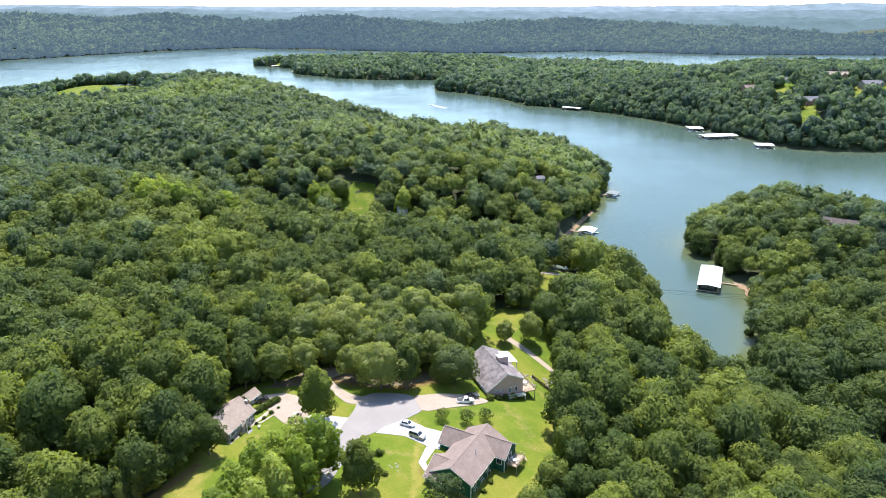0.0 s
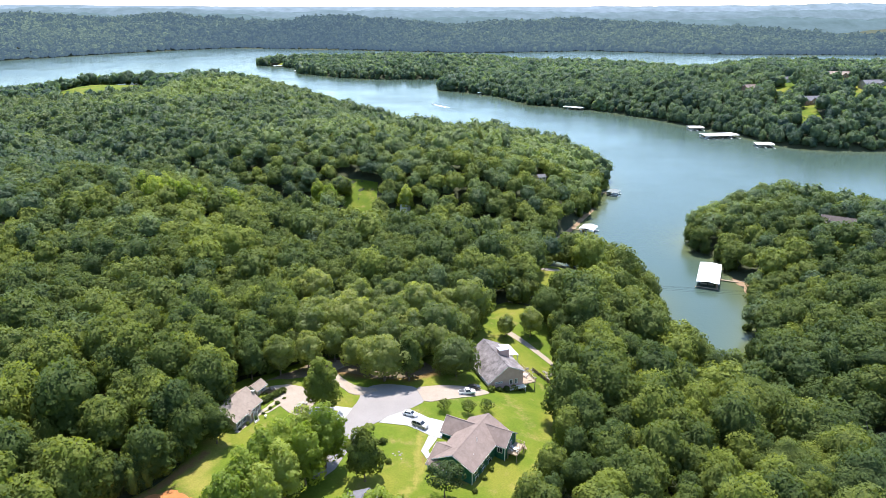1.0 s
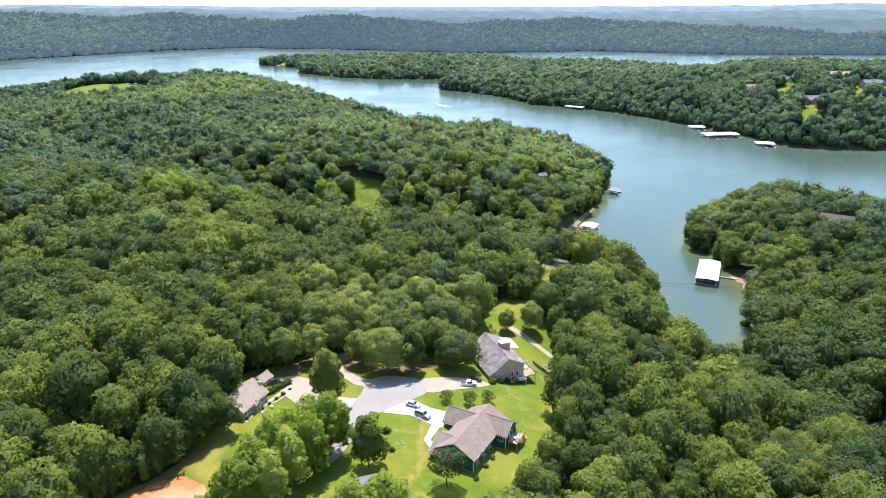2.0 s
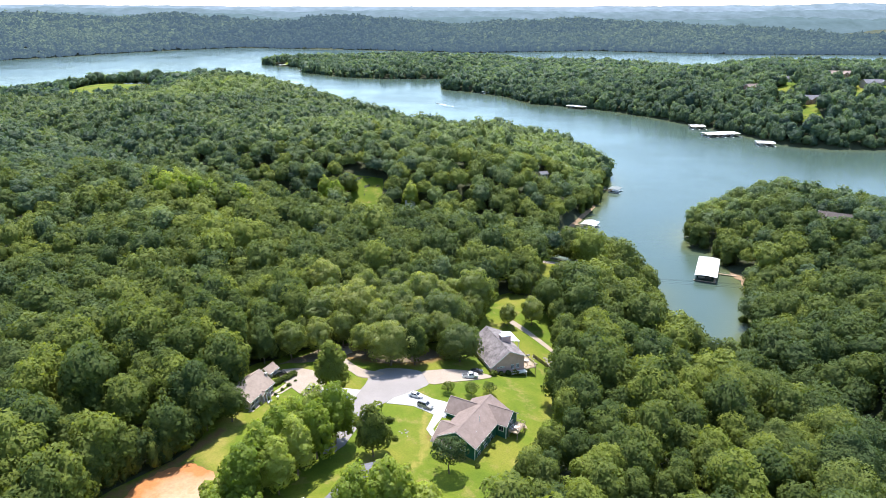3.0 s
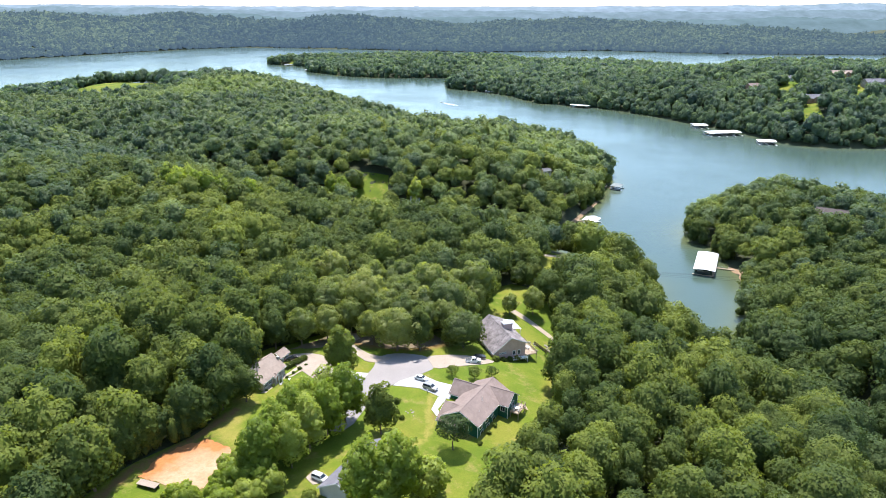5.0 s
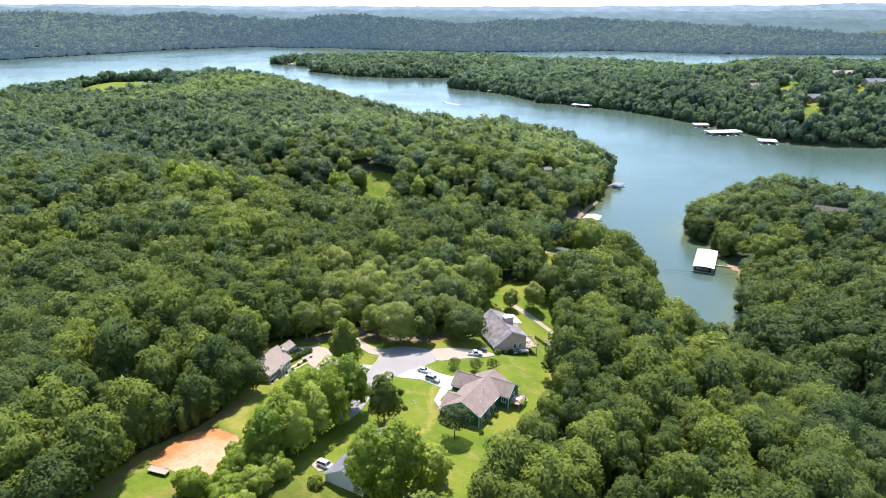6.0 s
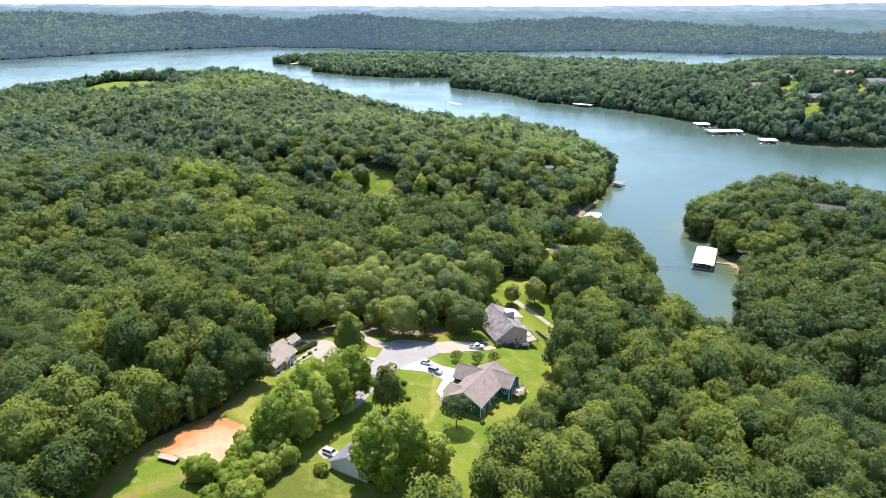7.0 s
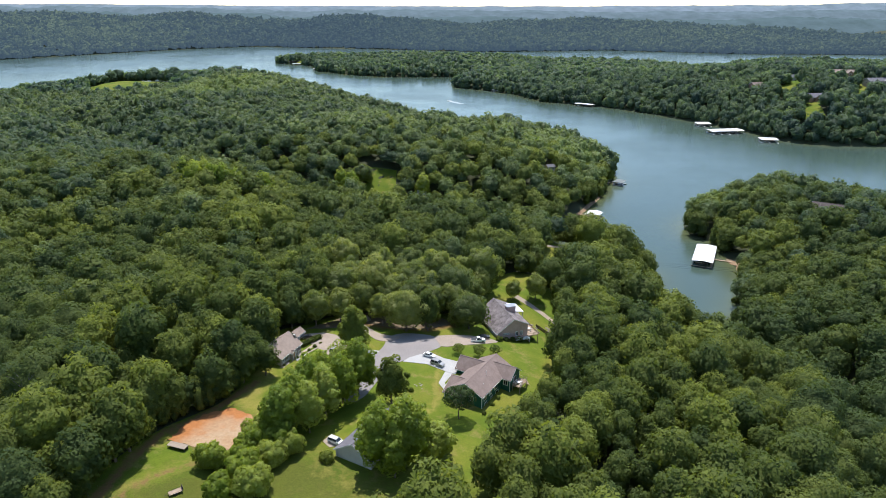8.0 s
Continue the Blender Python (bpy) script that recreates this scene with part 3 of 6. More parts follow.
        at.append(p * [radius, radius, half] * np.concatenate([tp, tp, np.ones_like(tp)], 1) * rng.uniform(0.70, 0.92, (len(p), 1)) + [0, 0, mid])
        out_all.append(p)
        lv, lf, ln = leaf_sprays(rng, np.concatenate(at), np.concatenate(out_all), leaf, loose)
        fs.append(lf + sum(len(a) for a in vs))
        vs.append(lv), ns.append(ln)
    v, f, n = np.concatenate(vs), np.concatenate(fs), np.concatenate(ns)
    # every leaf shows its upper face outwards
    g = np.cross(v[f[:, 1]] - v[f[:, 0]], v[f[:, 2]] - v[f[:, 0]])
    back = (g * n[f[:, 0]]).sum(axis=1) < 0
    f[back] = f[back][:, ::-1]
    return v, f, n


def trunk_bmesh(seed, height, r, spread, limbs=6):
    """A tapered trunk that forks into limbs."""
    rng = random.Random(seed)
    bm = bmesh.new()
    p, rad = Vector((0, 0, -0.6)), r * 1.35
    for k in range(5):
        q = Vector((rng.uniform(-0.25, 0.25), rng.uniform(-0.25, 0.25), height * (k + 1) / 5))
        nr = r * (1 - 0.16 * (k + 1))
        rod(bm, p, q, rad, nr, 7)
        p, rad = q, nr
    for k in range(limbs):
        a = k * 2.4 + rng.uniform(-0.4, 0.4)
        z = height * rng.uniform(0.45, 0.95)
        s = Vector((0, 0, z))
        m = Vector((math.cos(a) * spread * 0.4, math.sin(a) * spread * 0.4, z + height * 0.18))
        e = Vector((math.cos(a) * spread * 0.75, math.sin(a) * spread * 0.75, z + height * 0.36))
        rod(bm, s, m, r * 0.45, r * 0.28, 5)
        rod(bm, m, e, r * 0.28, r * 0.1, 5)
    return bm


# stands of lighter (+) and darker (-) trees, and painted shade: x, y, radius, how much
# dark at (-560, 2650): painted cloud shadow; along the hollow: painted shade
STANDS_AND_SHADE = [(-335, 905, 75, 0.9), (-131, 349, 28, 0.35), (-103, 308, 16, 0.35), (100, 179, 13, 0.4), (100, 210, 12, 0.35), (-204, 289, 25, 0.35), (141, 361, 28, 0.4), (79, 549, 40, 0.3), (-83, 448, 22, 0.35), (88, 408, 25, 0.25), (-60, 236, 16, 0.3), (-168, 398, 20, 0.2), (-60, 395, 18, 0.35), (-100, 225, 12, 0.35), (33, 147, 9, 0.35), (-253, 498, 40, -0.4), (-174, 463, 30, -0.4), (-35, 346, 20, -0.4), (235, 405, 40, -0.2), (33, 338, 25, -0.3), (-153, 214, 14, -0.4), (149, 264, 25, -0.25), (218, 363, 40, -0.3), (95, 165, 62, -0.26), (150, 235, 60, -0.2), (-200, 250, 90, -0.16), (-330, 560, 130, -0.28), (-40, 560, 110, 0.13), (170, 185, 40, -0.3), (-560, 2650, 340, -0.6), (-1350, 2450, 420, 0.3), (700, 2500, 300, 0.25), (62, 315, 40, 0.16), (40, 540, 90, 0.1), (95, 285, 30, 0.2), (85, 557, 36, 0.25), (72, 610, 28, 0.3), (172, 455, 22, 0.35), (-375, 960, 50, 0.6)]


def stand_and_shade_tone(x, y):
    return sum((1.6 if k > 0 else 1.0) * k * blob(x, y, cx, cy, r) for cx, cy, r, k in STANDS_AND_SHADE)


def scatter(name, variants, spots, mats, label, tall=0.12):
    """Joins many trees into one mesh, each with a tone of its own. spots: x, y, z, size, turn, kind."""
    vs, fs, ns, tone, n0 = [], [], [], [], 0
    rng = np.random.default_rng(len(spots))
    for k, (v, f, w) in enumerate(variants):
        s = spots[spots[:, 5].astype(int) % len(variants) == k]
        if not len(s):
            continue
        c, sn = np.cos(s[:, 4]), np.sin(s[:, 4])
        x = (v[None, :, 0] * c[:, None] - v[None, :, 1] * sn[:, None]) * s[:, 3:4] + s[:, 0:1]
        y = (v[None, :, 0] * sn[:, None] + v[None, :, 1] * c[:, None]) * s[:, 3:4] + s[:, 1:2]
        z = v[None, :, 2] * (0.45 + 0.55 * s[:, 3:4]) * rng.uniform(1 - tall, 1 + tall, (len(s), 1)) + s[:, 2:3]
        vs.append(np.stack([x, y, z], -1).reshape(-1, 3))
        ns.append(np.stack([w[None, :, 0] * c[:, None] - w[None, :, 1] * sn[:, None], w[None, :, 0] * sn[:, None] + w[None, :, 1] * c[:, None], np.tile(w[:, 2], (len(s), 1))], -1).reshape(-1, 3))
        fs.append((f[None] + (np.arange(len(s)) * len(v))[:, None, None] + n0).reshape(-1, 3))
        tone.append(np.repeat(np.clip(rng.normal(0.46, 0.24, len(s)) + stand_and_shade_tone(s[:, 0], s[:, 1]), 0, 1.35), len(v)))
        n0 += len(s) * len(v)
    me = mesh_from(name, np.concatenate(vs), np.concatenate(fs), mats, None, True, np.concatenate(ns))
    me.attributes.new("tone", "FLOAT", "POINT").data.foreach_set("value", np.concatenate(tone).astype(np.float32))
    return tagged(new(name, me), label, "woodland", "", "stuff")


# houses among the trees: x, y, turn, length, width, height of the eaves, lift of the floor
CABINS = [
    (-36, 236, 20, 5, 4.5, 2.8, 5.0), (226, 421, -30, 18, 12, 3.0, 6.5), (-35, 459, 70, 6, 5, 2.6, 8.0), (-104, 470, 30, 8, 6, 3.0, 2.0), (62, 520, 20, 6, 5, 2.6, 2.0),
    (406, 830, 8, 30, 14, 3.6, 4.0), (371, 916, 15, 18, 11, 3.6, 8.0), (424, 925, 10, 12, 9, 3.4, 3.0), (480, 930, -10, 26, 12, 3.6, 3.0), (496, 876, 12, 30, 12, 3.4, 5.0), (548, 905, -10, 18, 11, 3.4, 3.0), (-30, 1560, 10, 16, 9, 3.0, 5.0),
]
OPENINGS = [
    [(38, 338), (42, 300), (60, 298), (67, 332), (56, 342)],
    [(-78, 500), (-56, 496), (-52, 424), (-57, 388), (-71, 390), (-79, 450)],
    [(-668, 1130), (-640, 1215), (-560, 1250), (-515, 1190), (-500, 1115), (-600, 1065)],
    [(-446, 1755), (-426, 1765), (-420, 1910), (-440, 1910)],
    [(380, 770), (402, 772), (408, 812), (386, 810)],
    [(30, 262), (44, 262), (46, 312), (38, 312)],
    [(390, 866), (411, 862), (424, 902), (398, 908)],
    [(466, 828), (476, 826), (490, 860), (476, 864)],
]
GAPS = [[(126, 187), (134, 185), (139, 198), (137, 208), (129, 210), (124, 200)], [(-125, 139), (-118, 142), (-112, 138), (-110, 127), (-117, 126)]]
YARDS = []
for cx, cy, turn, ln, wd, _, _ in CABINS:
    front = 46 if cx > 450 else 26 if cy > 890 else 28 if cy > 700 else 34 if cx > 200 else 3 if cy < 300 else 34
    a, r = radians(turn), 0.5 * ln + 5
    cx, cy = cx + math.cos(a) * ln / 2, cy + math.sin(a) * ln / 2
    way = math.hypot(cx, cy)
    ux, uy = cx / way, cy / way
    YARDS.append([(cx - uy * r * sx - ux * d, cy + ux * r * sx - uy * d) for sx, d in ((-0.8, front), (0.8, front), (1, 0), (0.8, -8), (-0.8, -8), (-1, 0))])


def wooded(x, y, margin=2.0):
    """Where the woods grow: on land, off the lawns and openings."""
    d, _ = seg_dist(x, y, np.vstack([LAKE, LAKE[:1]]))
    ok = ~inside(x, y, LAKE) & (d > 1.5)
    edge, _ = seg_dist(x, y, np.array(LAWN_EDGE + LAWN_EDGE[:1], float))
    ok &= ~inside(x, y, LAWN_EDGE) & (edge > margin)
    for poly in OPENINGS + YARDS + GAPS:
        ok &= ~inside(x, y, poly)
    return ok


def over_the_lake(x, y):
    return (y > 1960) | ((x < -1000) & (y > 1380))


def spots_in(lo, hi, spacing, seed, size=(0.75, 1.25), wide=0.70, beyond=None):
    """Uneven grid of tree places in front of the drone, between two distances."""
    rng = np.random.default_rng(seed)
    n = int(2 * hi * wide / spacing) + 40
    gx, gy = np.meshgrid((np.arange(n) - n / 2) * spacing, np.arange(-100, hi, spacing * 0.87))
    gx = gx + (np.arange(gx.shape[0]) % 2)[:, None] * spacing / 2
    x = (gx + rng.uniform(-0.38, 0.38, gx.shape) * spacing).ravel()
    y = (gy + rng.uniform(-0.38, 0.38, gy.shape) * spacing).ravel()
    d = np.hypot(x, y)
    keep = (d >= lo) & (d < hi) & (x > -(wide + 0.015) * (y + 22) - 14) & (x < (wide - 0.07) * (y + 22) + 14) & (y > 82)
    if beyond is None and lo > 1500:
        keep &= over_the_lake(x, y)
    elif beyond is False:
        keep &= ~over_the_lake(x, y)
    x, y = x[keep], y[keep]
    ok = wooded(x, y, 3.5 if hi < 400 else 2.0)
    x, y = x[ok], y[ok]
    z = land(x, y)
    n = len(x)
    return np.stack([x, y, z, rng.uniform(*size, n), rng.uniform(0, 6.283, n), rng.integers(0, 1000, n)], -1)


near_kinds = [crown(100 + k, 28, 4, 0.30, 4.8 + 0.5 * (k % 4), 1.0, 14.0 + (k % 4), 0.30, 0, 5, 0.85, -0.45, core=3) for k in range(10)]
next_kinds = [crown(150 + k, 24, 2, 0.36, 4.8 + 0.5 * (k % 4), 1.0, 14.0 + (k % 4), 0.31, 0, 5, 0.23, -0.4, core=3) for k in range(10)]
mid_kinds = [crown(200 + k, 20, 0, 0.40, 4.9 + 0.5 * (k % 3), 2.0, 14.0 + (k % 4), 0.33, 0, 5, 0.11, -0.05, core=3) for k in range(10)]
back_kinds = [crown(250 + k, 15, 0, 0.5, 5.1 + 0.5 * (k % 3), 2.0, 14.5 + (k % 4), 0.36, 0, 4, 0.24, -0.05, core=2) for k in range(10)]
far_kinds = [crown(300 + k, 12, 0, 0.5, 5.2 + 0.4 * (k % 3), 0.5, 15.0 + (k % 3), 0.40, 0, 4, 0.12, -0.75, core=2) for k in range(10)]
far_shore_kinds = [crown(270 + k, 12, 2, 0.5, 4.8 + 0.5 * (k % 3), 0.0, 15.0, 0.38, 0, 4, 0.25, -0.75, core=2) for k in range(6)]
cove_shore_kinds = [crown(290 + k, 16, 0, 0.4, 4.8 + 0.5 * (k % 3), -1.0, 13.5, 0.34, 0, 5, 0.12, -0.85, core=3) for k in range(6)]
bank_shore_kinds = [crown(370 + k, 7, 0, 0.9, 5.6, -2.0, 14.5, 0.44, 0, 3, 0.2, -0.85, core=2) for k in range(5)]
bank_kinds = [crown(350 + k, 7, 0, 0.9, 5.6 + 0.4 * (k % 3), 1.0, 15.5 + (k % 3), 0.44, 0, 3, 0.2, -0.3, core=2) for k in range(10)]
hill_shore_kinds = [crown(390 + k, 5, 0, 1.3, 6.0, -2.5, 14.0, 0.5, 0, 3, 0.05, -0.7, core=2) for k in range(4)]
hill_kinds = [crown(380 + k, 5, 0, 1.3, 6.2, -3.0, 15.5 + (k % 3), 0.5, 0, 3, 0.05, -0.5, core=2) for k in range(8)]


def shore_spots(lo, hi, step, seed, size=(0.5, 0.85), beyond=False, deep=3.0):
    """Low trees and bushes that lean over the water's edge."""
    rng = np.random.default_rng(seed)
    ring, out = np.vstack([LAKE, LAKE[:1]]), []
    for (ax, ay), (bx, by) in zip(ring[:-1], ring[1:]):
        n = max(1, int(math.hypot(bx - ax, by - ay) / step))
        for k in range(n):
            t = (k + rng.random()) / n
            out.append((ax + (bx - ax) * t + rng.uniform(-deep, deep), ay + (by - ay) * t + rng.uniform(-deep, deep)))
    p = np.array(out)
    d = np.hypot(p[:, 0], p[:, 1])
    p = p[(d >= lo) & (d < hi) & (np.abs(p[:, 0]) < 0.72 * (p[:, 1] + 70)) & ~inside(p[:, 0], p[:, 1], LAKE)]
    p = p[over_the_lake(p[:, 0], p[:, 1]) == beyond]
    keep = np.ones(len(p), bool)
    for gap in SHORE_GAPS:
        keep &= ~inside(p[:, 0], p[:, 1], gap)
    p = p[keep]
    n = len(p)
    return np.stack([p[:, 0], p[:, 1], land(p[:, 0], p[:, 1]) - 0.5, rng.uniform(*size, n), rng.uniform(0, 6.28, n), rng.integers(0, 1000, n)], -1)


# clay banks where no bushes stand
SHORE_GAPS = [[(102, 152), (116, 146), (127, 166), (127, 184), (118, 192), (108, 186)], [(60, 420), (95, 420), (105, 480), (70, 480)], [(148, 360), (172, 360), (172, 378), (148, 378)], [(112, 530), (140, 530), (140, 565), (112, 565)]]


def edge_spots(step=2.6, seed=51):
    """Undergrowth along the border of the lawns."""
    rng = np.random.default_rng(seed)
    ring, out = LAWN_EDGE[:25], []
    for (ax, ay), (bx, by) in zip(ring[:-1], ring[1:]):
        n = max(1, int(math.hypot(bx - ax, by - ay) / step))
        ux, uy = -(by - ay), bx - ax
        d = math.hypot(ux, uy)
        for k in range(n):
            t, o = (k + rng.random()) / n, rng.uniform(3.2, 6.5)
            out.append((ax + (bx - ax) * t + ux / d * o, ay + (by - ay) * t + uy / d * o))
    p = np.array(out)
    p = p[wooded(p[:, 0], p[:, 1], 2.0)]
    n = len(p)
    return np.stack([p[:, 0], p[:, 1], land(p[:, 0], p[:, 1]) - 0.6, rng.uniform(0.26, 0.5, n), rng.uniform(0, 6.28, n), rng.integers(0, 1000, n)], -1)


scatter("undergrowth", far_shore_kinds, edge_spots(), [LEAF], "leafy undergrowth along the border of the lawn", 0.2)
wood_spots = spots_in(0, 830, 8.6, 5, (0.66, 1.42))
# the trees that stand round the clearing are single trees; the rest of the woods is joined
order = np.argsort(np.hypot(wood_spots[:, 0] + 15, wood_spots[:, 1] - 165))
EDGE_TREES, deep = wood_spots[order[:290]], wood_spots[order[290:]]
mixed = np.random.default_rng(61).normal(size=(2, len(deep)))
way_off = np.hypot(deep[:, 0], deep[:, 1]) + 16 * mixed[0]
# the farther off, the more trees take the painted haze colour
hazed = way_off + 70 * mixed[1] > 480
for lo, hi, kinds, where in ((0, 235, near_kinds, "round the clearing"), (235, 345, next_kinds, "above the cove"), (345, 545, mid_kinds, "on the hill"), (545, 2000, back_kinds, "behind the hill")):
    for mat, own in ((LEAF, ~hazed), (LEAF_HILL_HAZE, hazed)):
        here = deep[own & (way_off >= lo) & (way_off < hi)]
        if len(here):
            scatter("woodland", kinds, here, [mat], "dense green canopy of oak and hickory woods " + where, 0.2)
far_spots = spots_in(830, 1200, 10.6, 7, (0.7, 1.4))
scatter("woodland", far_kinds, far_spots[far_spots[:, 0] > 0], [LEAF_BANK_HAZE], "dark green woods on the far bank of the lake", 0.2)
scatter("woodland", far_kinds, far_spots[far_spots[:, 0] <= 0], [LEAF_HILL_HAZE], "green woods on the back of the hill", 0.2)
scatter("woodland", bank_kinds, spots_in(1200, 1950, 13.4, 17, (0.8, 1.55), 0.7, False), [LEAF_BANK_HAZE], "dark green woods on the distant spit and banks", 0.2)
scatter("woodland", cove_shore_kinds, shore_spots(200, 540, 4.0, 31, (0.5, 0.95)), [LEAF], "leafy bushes and low trees along the cove's shore", 0.2)
lake_side = shore_spots(540, 980, 2.8, 32, (0.6, 1.1))
across = (lake_side[:, 0] > 240) & (lake_side[:, 1] > 650)
scatter("woodland", far_shore_kinds, lake_side[~across], [LEAF], "leafy bushes and low trees along the lake shore", 0.2)
scatter("woodland", far_shore_kinds, lake_side[across], [LEAF_BANK_HAZE], "leafy bushes and low trees under the far bank", 0.2)
scatter("woodland", bank_shore_kinds, shore_spots(980, 1950, 3.6, 33, (0.6, 1.0)), [LEAF_BANK_HAZE], "low trees along the distant shores", 0.2)
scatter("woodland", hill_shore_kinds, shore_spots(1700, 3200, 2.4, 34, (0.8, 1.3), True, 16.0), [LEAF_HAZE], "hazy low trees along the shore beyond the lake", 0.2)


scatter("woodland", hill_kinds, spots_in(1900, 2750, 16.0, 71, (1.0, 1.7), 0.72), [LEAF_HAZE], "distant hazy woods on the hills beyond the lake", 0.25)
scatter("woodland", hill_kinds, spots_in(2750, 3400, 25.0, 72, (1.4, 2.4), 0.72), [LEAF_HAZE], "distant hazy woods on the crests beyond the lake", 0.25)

# ---- building materials ----
def siding(name, a, b, board=0.2):
    """Painted lap boards: a fine shadow line under each board, weathered tone."""
    m = Nodes(name)
    sep = m.tree.nodes.new("ShaderNodeSeparateXYZ")
    m.link(m.coords(False), sep.inputs[0])
    lap = m.maths("FRACT", m.maths("DIVIDE", sep.outputs["Z"], board))
    tone = m.ramp(m.noise(0.5, 4.0, 0.6, None, False), [(0.3, a), (0.7, b)])
    m.bump(lap, 0.5, 0.03)
    return m.done(tone, 0.6, 0, 0.3)


def shingle(name, a, b, course=0.3, streaks=0.5):
    """Asphalt shingles: courses, random tabs and weather streaks."""
    m = Nodes(name)
    pos = m.coords(False)
    sep = m.tree.nodes.new("ShaderNodeSeparateXYZ")
    m.link(pos, sep.inputs[0])
    rows = m.maths("FRACT", m.maths("DIVIDE", sep.outputs["Z"], course * 0.45))
    tabs = m.add("ShaderNodeTexVoronoi", Scale=1.6)
    m.link(pos, tabs.inputs["Vector"])
    c = m.ramp(tabs.outputs["Color"], [(0.0, a), (1.0, b)])
    worn = m.ramp(m.noise(0.45, 5.0, 0.7, None, False), [(0.35, tuple(0.72 * x for x in a)), (0.7, tuple(min(1, 1.2 * x) for x in b))])
    m.bump(rows, 0.35, 0.03)
    return m.done(m.mix(streaks, c, worn), 0.9, 0, 0.2)


GREEN_SIDING = siding("green_siding", (0.010, 0.085, 0.050), (0.016, 0.115, 0.070))
GREY_SIDING = siding("grey_siding", (0.52, 0.35, 0.295), (0.62, 0.425, 0.365))
TAN_SIDING = siding("tan_siding", (0.36, 0.32, 0.27), (0.45, 0.40, 0.34))
SAGE_SIDING = siding("sage_siding", (0.40, 0.39, 0.34), (0.48, 0.47, 0.41))
WHITE_SIDING = siding("white_siding", (0.62, 0.60, 0.56), (0.72, 0.70, 0.66))
BROWN_SIDING = siding("brown_siding", (0.26, 0.16, 0.10), (0.36, 0.24, 0.17))
BROWN_ROOF = shingle("brown_shingle", (0.20, 0.150, 0.128), (0.25, 0.192, 0.165), 0.3, 0.35)
GREY_ROOF = shingle("grey_shingle", (0.125, 0.108, 0.105), (0.26, 0.228, 0.22), 0.3, 0.85)
TAN_ROOF = shingle("tan_shingle", (0.275, 0.212, 0.172), (0.335, 0.268, 0.222), 0.3, 0.4)
SLATE_ROOF = shingle("slate_shingle", (0.13, 0.125, 0.14), (0.19, 0.185, 0.20), 0.3, 0.4)
DARK_ROOF = shingle("dark_brown_shingle", (0.085, 0.070, 0.064), (0.13, 0.108, 0.098), 0.3, 0.4)
WHITE_TRIM = surface("white_trim", (0.70, 0.69, 0.66), (0.80, 0.79, 0.76), 0.8, 0.5, 6.0, 0.05, 0.01)
WHITE_METAL = surface("white_metal_roof", (0.72, 0.72, 0.72), (0.82, 0.82, 0.82), 0.15, 0.45, 2.0, 0.05, 0.01)
GREY_METAL = surface("grey_metal_roof", (0.13, 0.15, 0.14), (0.19, 0.21, 0.20), 0.2, 0.5, 2.0, 0.05, 0.01)
DECK_WOOD = surface("deck_wood", (0.30, 0.22, 0.15), (0.44, 0.34, 0.25), 0.8, 0.8, 6.0, 0.3, 0.02)
DARK_WOOD = surface("dark_wood", (0.07, 0.05, 0.04), (0.13, 0.10, 0.08), 0.8, 0.8, 6.0, 0.3, 0.02)
STEEL = surface("grey_steel", (0.35, 0.35, 0.36), (0.45, 0.45, 0.46), 1.0, 0.4, 6.0, 0.1, 0.01, None, 0.8)
BLACK = surface("black_rubber", (0.012, 0.012, 0.012), (0.02, 0.02, 0.02), 1.0, 0.7, 8.0, 0.1, 0.01)
FLOAT = surface("dock_float", (0.03, 0.035, 0.04), (0.06, 0.065, 0.07), 1.0, 0.7, 6.0, 0.1, 0.01)
CANVAS_BLUE = surface("blue_canvas", (0.05, 0.09, 0.20), (0.08, 0.13, 0.28), 1.0, 0.8, 6.0, 0.2, 0.02)
STONE = surface("field_stone", (0.20, 0.18, 0.14), (0.30, 0.27, 0.22), 1.0, 0.9, 5.0, 0.5, 0.05)
MULCH = surface("bed_gravel", (0.30, 0.24, 0.17), (0.42, 0.35, 0.27), 0.6, 0.95, 4.0, 0.5, 0.04)


def glass_material():
    m = Nodes("window_glass")
    return m.done(m.ramp(m.noise(0.8, 2.0), [(0.3, (0.015, 0.02, 0.025)), (0.7, (0.04, 0.05, 0.06))]), 0.06, 0, 0.6)


GLASS = glass_material()


def paint(name, colour, metal=0.0):
    m = Nodes(name)
    dust = m.ramp(m.noise(1.2, 4.0, 0.6, None, False), [(0.3, tuple(0.9 * c for c in colour)), (0.75, colour)])
    m.bsdf.inputs["Coat Weight"].default_value = 0.6
    m.bsdf.inputs["Coat Roughness"].default_value = 0.08
    return m.done(dust, 0.35, metal, 0.5)


WHITE_PAINT = paint("white_car_paint", (0.78, 0.78, 0.77))
SILVER_PAINT = paint("silver_car_paint", (0.38, 0.37, 0.36), 0.5)
BLACK_PAINT = paint("black_car_paint", (0.015, 0.016, 0.018))
BEIGE_PAINT = paint("beige_car_paint", (0.42, 0.37, 0.31), 0.4)
LAMP_GLASS = paint("lamp_glass", (0.6, 0.6, 0.6))
TAIL_RED = paint("tail_red", (0.35, 0.02, 0.02))


